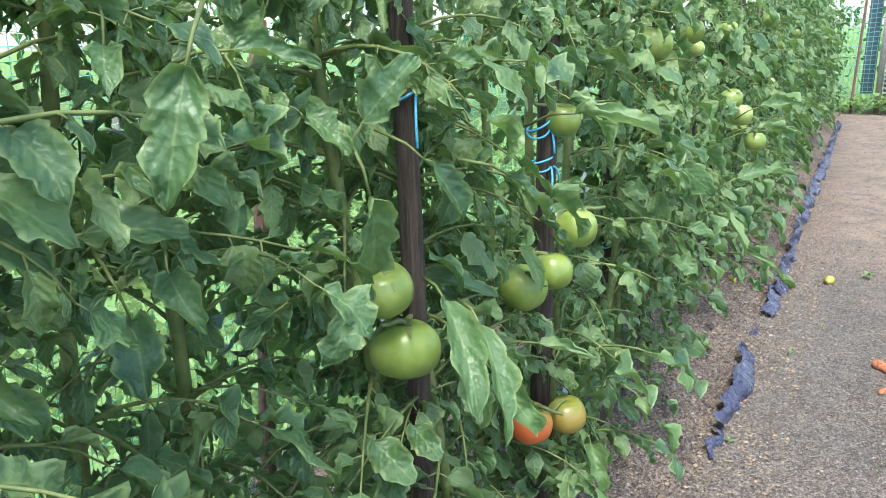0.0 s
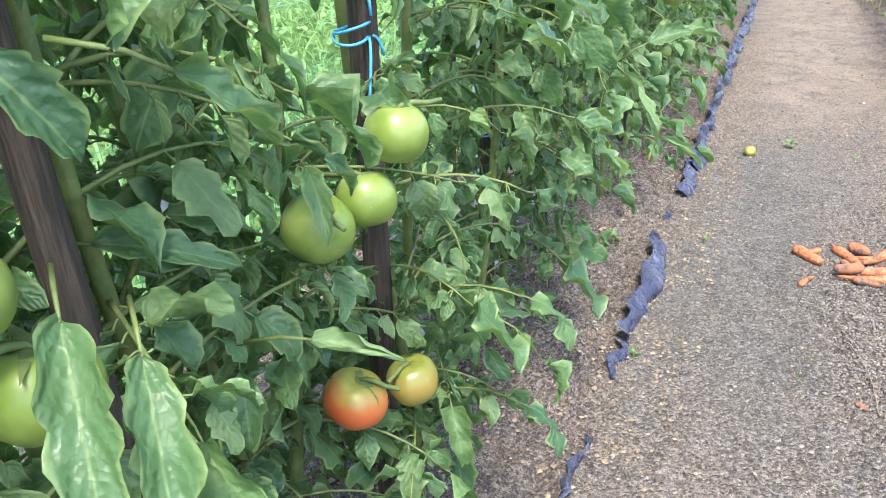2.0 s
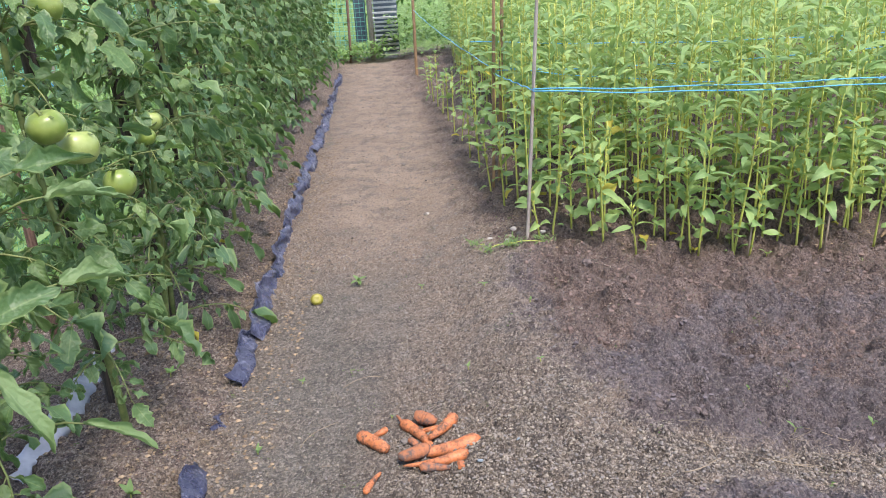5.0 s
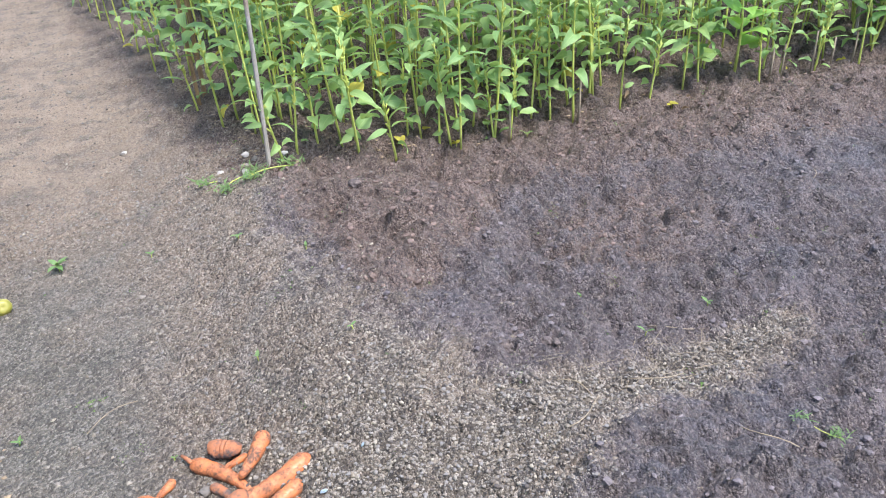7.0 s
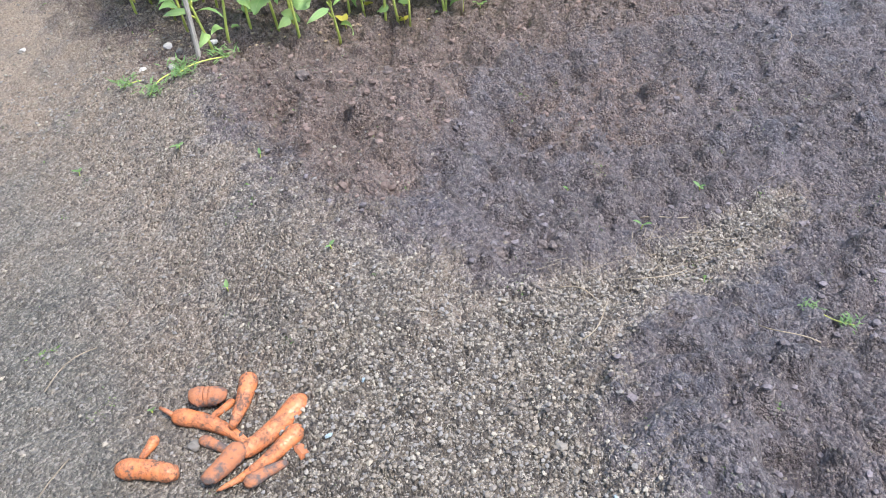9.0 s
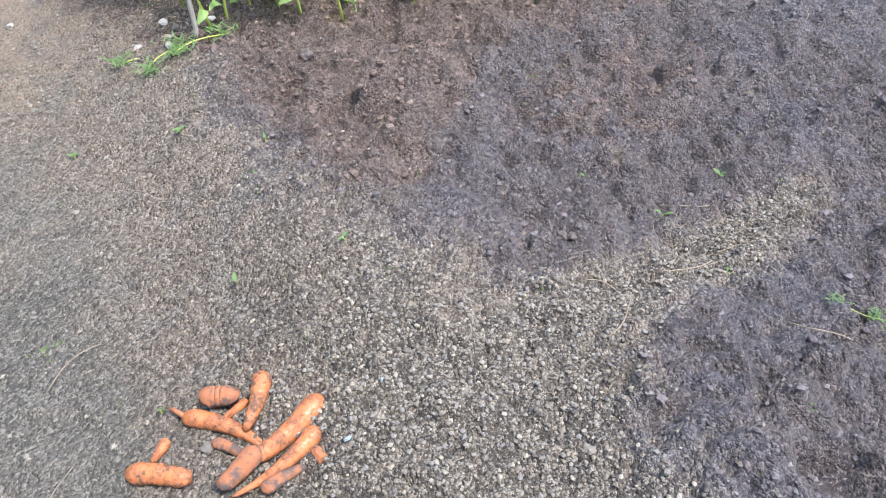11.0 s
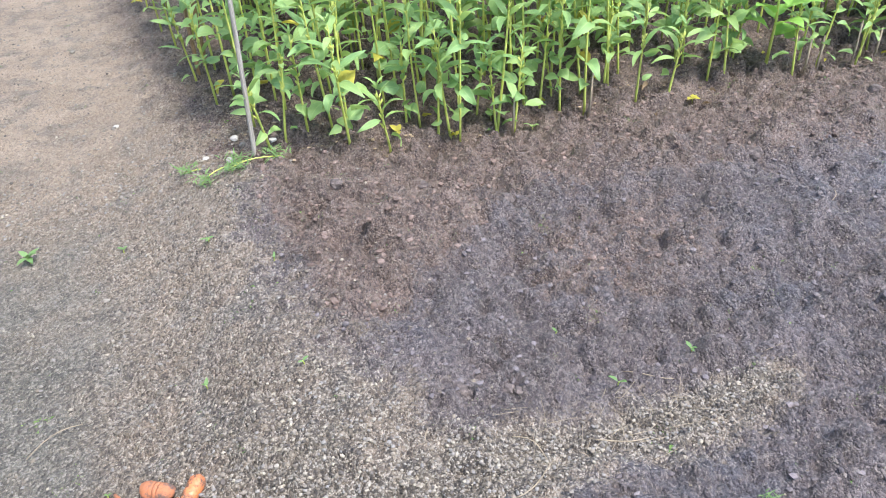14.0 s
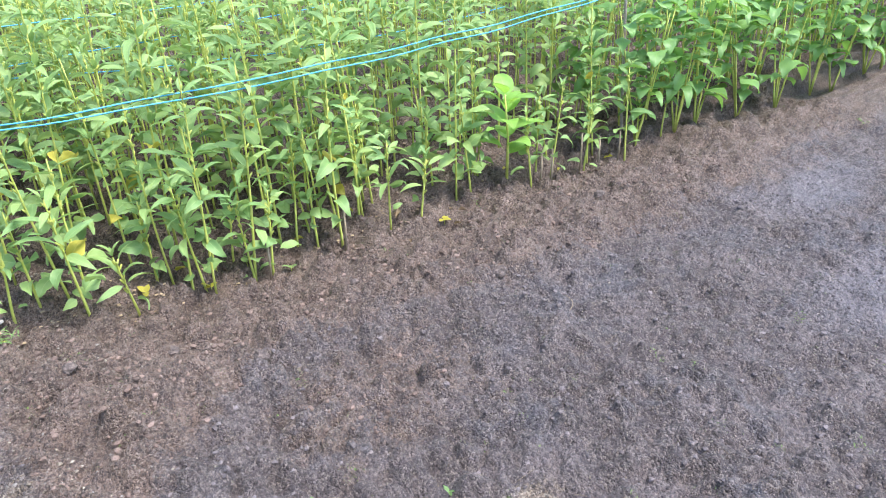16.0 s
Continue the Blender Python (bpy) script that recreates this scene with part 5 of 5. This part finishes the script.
VARIANTS = [sesame(200 + k) for k in range(14)]
STEM_MESH = [s.mesh("stem", SESAME_STEM) for s, _ in VARIANTS]
JOINED = []
for s, placed in VARIANTS:
    b = Build()
    for kind, m in placed:
        b.take(LEAF_SHAPES[kind], m)
    JOINED.append(b)
FAR_JOINED, FAR_STEM = [], []
for s, placed in VARIANTS:
    b = Build()
    for kind, m in placed[::-1][: int(len(placed) * 0.85)]:
        b.take(FAR_SHAPES[kind], m)
    FAR_JOINED.append(b)
    top = float(s.v[0][:, 2].max())
    FAR_STEM.append(Build().add(*tube([(0, 0, 0), (0, 0, top * 0.5), s.v[0][-3]], (0.006, 0.0045, 0.0025), 4, False)))
JOINED_MESH = [b.mesh("foliage", SESAME_LEAF) for b in JOINED]
INNER_MESH = [b.mesh("foliage", SESAME_LEAF) for b in FAR_JOINED]

spots = []
r = np.random.RandomState(90)
for i in range(110):
    for j in range(60):
        x, yy = 0.85 + 0.135 * i + r.uniform(-0.06, 0.06), 5.0 + 0.15 * j + r.uniform(-0.06, 0.06)
        depth, side = yy - field_front(x), x - field_left(yy)
        if depth < -0.02 or side < 0.02 or x > 9.5 or yy > 13.2:
            continue
        near = min(depth, side)
        chance = 0.38 if near < 0.4 else 0.75 if near < 0.9 else 0.6 if near < 2.2 else 0.3
        if x > 4.2 and depth < 0.7:
            chance = 0.15
        if r.rand() < chance:
            spots.append((x, yy, near, depth))
front = sorted((s for s in spots if s[0] < 4.6 and s[1] < 9), key=lambda s: s[2] + 0.02 * s[0])[:280]
chosen = set(front)
rest = [s for s in spots if s not in chosen]
for k, (x, y, near, depth) in enumerate(front):
    v = r.randint(len(VARIANTS))
    m = Matrix.Translation((x, y, at_ground(x, y))) @ rot(x=r.uniform(-4, 4), y=r.uniform(-4, 4), z=r.uniform(0, 360)) @ Matrix.Scale(r.uniform(0.86, 1.08), 4)
    root = thing("sesame_plant", "upright green sesame plant with broad lower leaves", "sesame plant", m, "sesame field")
    obj("stem", STEM_MESH[v], root)
    if k < 60:
        for kind, lm in VARIANTS[v][1]:
            me_ = LEAF_MESH[kind]
            if kind < 3 and r.rand() < 0.09:
                me_ = YELLOW_MESH[kind]
            obj("leaf", me_, root, lm)
    else:
        obj("foliage", (JOINED_MESH if k < 150 else INNER_MESH)[v], root)
SHORT = [sesame(260 + k, 0.9, 0.28 + 0.05 * k) for k in range(6)]
SHORT_STEM = [s.mesh("stem", SESAME_STEM) for s, _ in SHORT]
for k in range(46):
    x = 1.0 + 0.075 * k + r.uniform(-0.05, 0.05)
    if k % 4 == 3:
        y = 5.3 + 0.11 * k
        x = field_left(y) + 0.02
    else:
        y = field_front(x) + r.uniform(-0.04, 0.25)
    v = k % 6
    root = thing("young_sesame", "short young sesame plant with soft green leaves", "sesame plant", pose(x, y, at_ground(x, y), 0, 0, r.uniform(0, 360)), "young sesame")
    obj("stem", SHORT_STEM[v], root)
    for kind, lm in SHORT[v][1]:
        obj("leaf", (YELLOW_MESH[kind] if kind < 3 and r.rand() < 0.05 else LEAF_MESH[kind]), root, lm)
b, sb = Build(), Build()
for x, y, near, depth in rest:
    v = r.randint(len(VARIANTS))
    m = Matrix.Translation((x, y, 0.02)) @ rot(z=r.uniform(0, 360)) @ Matrix.Scale(r.uniform(0.86, 1.08), 4)
    b.take(FAR_JOINED[v], m)
    sb.take(FAR_STEM[v], m)
field = thing("sesame_field", "dense field of green sesame plants", "sesame field", pose(0, 0, 0), kind="stuff")
part("foliage", b, FIELD_LEAF, field)
part("stems", sb, SESAME_STEM, field)


# bushier bean plants at the far stretch of the bed edge
def bean(x, y, height, seed):
    r = np.random.RandomState(seed)
    root = thing("bean_plant", "bushy bean plant with broad drooping green leaves", "bean plant", pose(x, y, at_ground(x, y), 0, 0, r.uniform(0, 360)), "bean plants")
    for q in range(4):
        a = r.uniform(0, 6.28)
        pts = [(0.14 * t * math.cos(a), 0.14 * t * math.sin(a), -0.03 + (height + 0.03) * t) for t in np.linspace(0, 1, 7)]
        part("stem", Build().add(*tube(pts, np.linspace(0.006, 0.003, 7), 5)), SESAME_STEM, root)
        for t in np.linspace(0.25, 1, 9):
            p = Vector((0.14 * t * math.cos(a), 0.14 * t * math.sin(a), height * t))
            obj("leaf", DARK_MESH[r.randint(6)], root, Matrix.Translation(p) @ rot(z=r.uniform(0, 360)) @ rot(y=r.uniform(-35, 10)) @ Matrix.Scale(r.uniform(1.0, 1.5), 4))


for k, x in enumerate(np.arange(4.15, 8.6, 0.3)):
    for q in range(2):
        bean(x + rng.uniform(-0.08, 0.08), field_front(x) + 0.02 + 0.33 * q + rng.uniform(-0.05, 0.05), rng.uniform(0.6, 0.85), 500 + 2 * k + q)

# one pale broad-leaved plant at the edge
big = thing("broadleaf_weed", "light green weed with large oval leaves", "weed", pose(3.30, 4.93, at_ground(3.30, 4.93)))
part("stem", Build().add(*tube([(0, 0, -0.02), (0.01, 0, 0.2), (0, 0.01, 0.42)], (0.008, 0.006, 0.004), 6)), SESAME_STEM, big)
r = np.random.RandomState(8)
for k in range(13):
    z = 0.12 + 0.025 * k
    part("leaf", Build().take(blade(r.uniform(0.12, 0.19), r.uniform(0.075, 0.11), r, 8, 4, 0, 0.25, r.uniform(0.4, 1.2), 0.1, 0.1, 0.8), Matrix.Translation((0.02, 0, 0))), BIG_LEAF, big, m=pose(0, 0, z, 0, -r.uniform(10, 40) - 2.5 * k, 137 * k))
for k, (x, y) in enumerate(((2.85, 4.86), (1.95, 5.02), (1.78, 5.0), (2.1, 4.94), (1.55, 5.05), (1.2, 5.12))):
    seedling(x, y, 0.09, 3, 300 + k, "yellowing small leaves at the foot of the sesame", YELLOW_LEAF if k % 2 == 0 else SESAME_LEAF, 25, 0.5)
for k, x in enumerate((3.45, 3.52, 3.72, 3.85, 2.0, 2.35, 4.0)):
    o = obj("cut_stalk", Build().add(*tube([(0, 0, -0.03), (0.01, 0, 0.08), (0.015, 0.005, 0.16 + 0.02 * (k % 3))], (0.006, 0.005, 0.0045), 6)).mesh("cut_stalk", DRY_STEM), None, pose(x, field_front(x) - 0.02, at_ground(x, field_front(x))))
    tagged(o, "dry cut stalk at the edge of the bed", "stalk", "cut stalks")

# stakes and twine round the field
pole(0.965, 5.02, 1.25, 0.0085, STAKE_WOOD, "field_stake", "thin grey wooden stake at the corner of the field", "field stakes", rng, (0.07, 0.0), 8)
pole(4.25, 5.0, 1.25, 0.008, STAKE_WOOD, "field_stake", "thin grey wooden stake at the edge of the field", "field stakes", rng, (-0.10, -0.02), 8)
pole(0.887, 6.12, 1.45, 0.010, BAMBOO, "brown_cane", "brown wooden cane beside the path", "brown canes", rng, (0.05, 0.02), 7)
pole(0.93, 6.20, 1.45, 0.012, BAMBOO, "brown_cane", "brown wooden cane beside the path", "brown canes", rng, (0.06, -0.02), 7)
pole(0.30, 11.6, 1.5, 0.02, BAMBOO, "brown_cane", "brown wooden cane beside the path", "brown canes", rng, (0.02, 0), 7)


def string(a, c, sag, label="taut bright blue twine round the sesame field"):
    a, c = np.array(a), np.array(c)
    pts = [a + (c - a) * t - (0, 0, sag * 4 * t * (1 - t)) + (0, 0.004 * math.sin(40 * t), 0.003 * math.sin(31 * t)) for t in np.linspace(0, 1, 40)]
    tagged(obj("twine", Build().add(*tube(pts, 0.0028, 5)).mesh("twine", TWINE)), label, "twine", "twine lines")


string((1.005, 5.0, 0.785), (3.85, 4.80, 0.83), 0.04)
string((1.005, 5.0, 0.775), (3.85, 4.80, 0.815), 0.055)
string((3.85, 4.80, 0.82), (9.0, 4.5, 0.8), 0.02)
string((0.92, 6.15, 0.74), (3.9, 5.6, 0.66), 0.09)
string((0.92, 6.15, 0.70), (1.005, 5.0, 0.78), 0.0)
string((0.92, 6.15, 0.72), (4.6, 6.3, 0.80), 0.06)
string((0.31, 11.6, 0.8), (0.9, 6.15, 0.74), 0.03)
string((0.80, 6.6, 0.85), (5.0, 6.4, 0.85), 0.08)
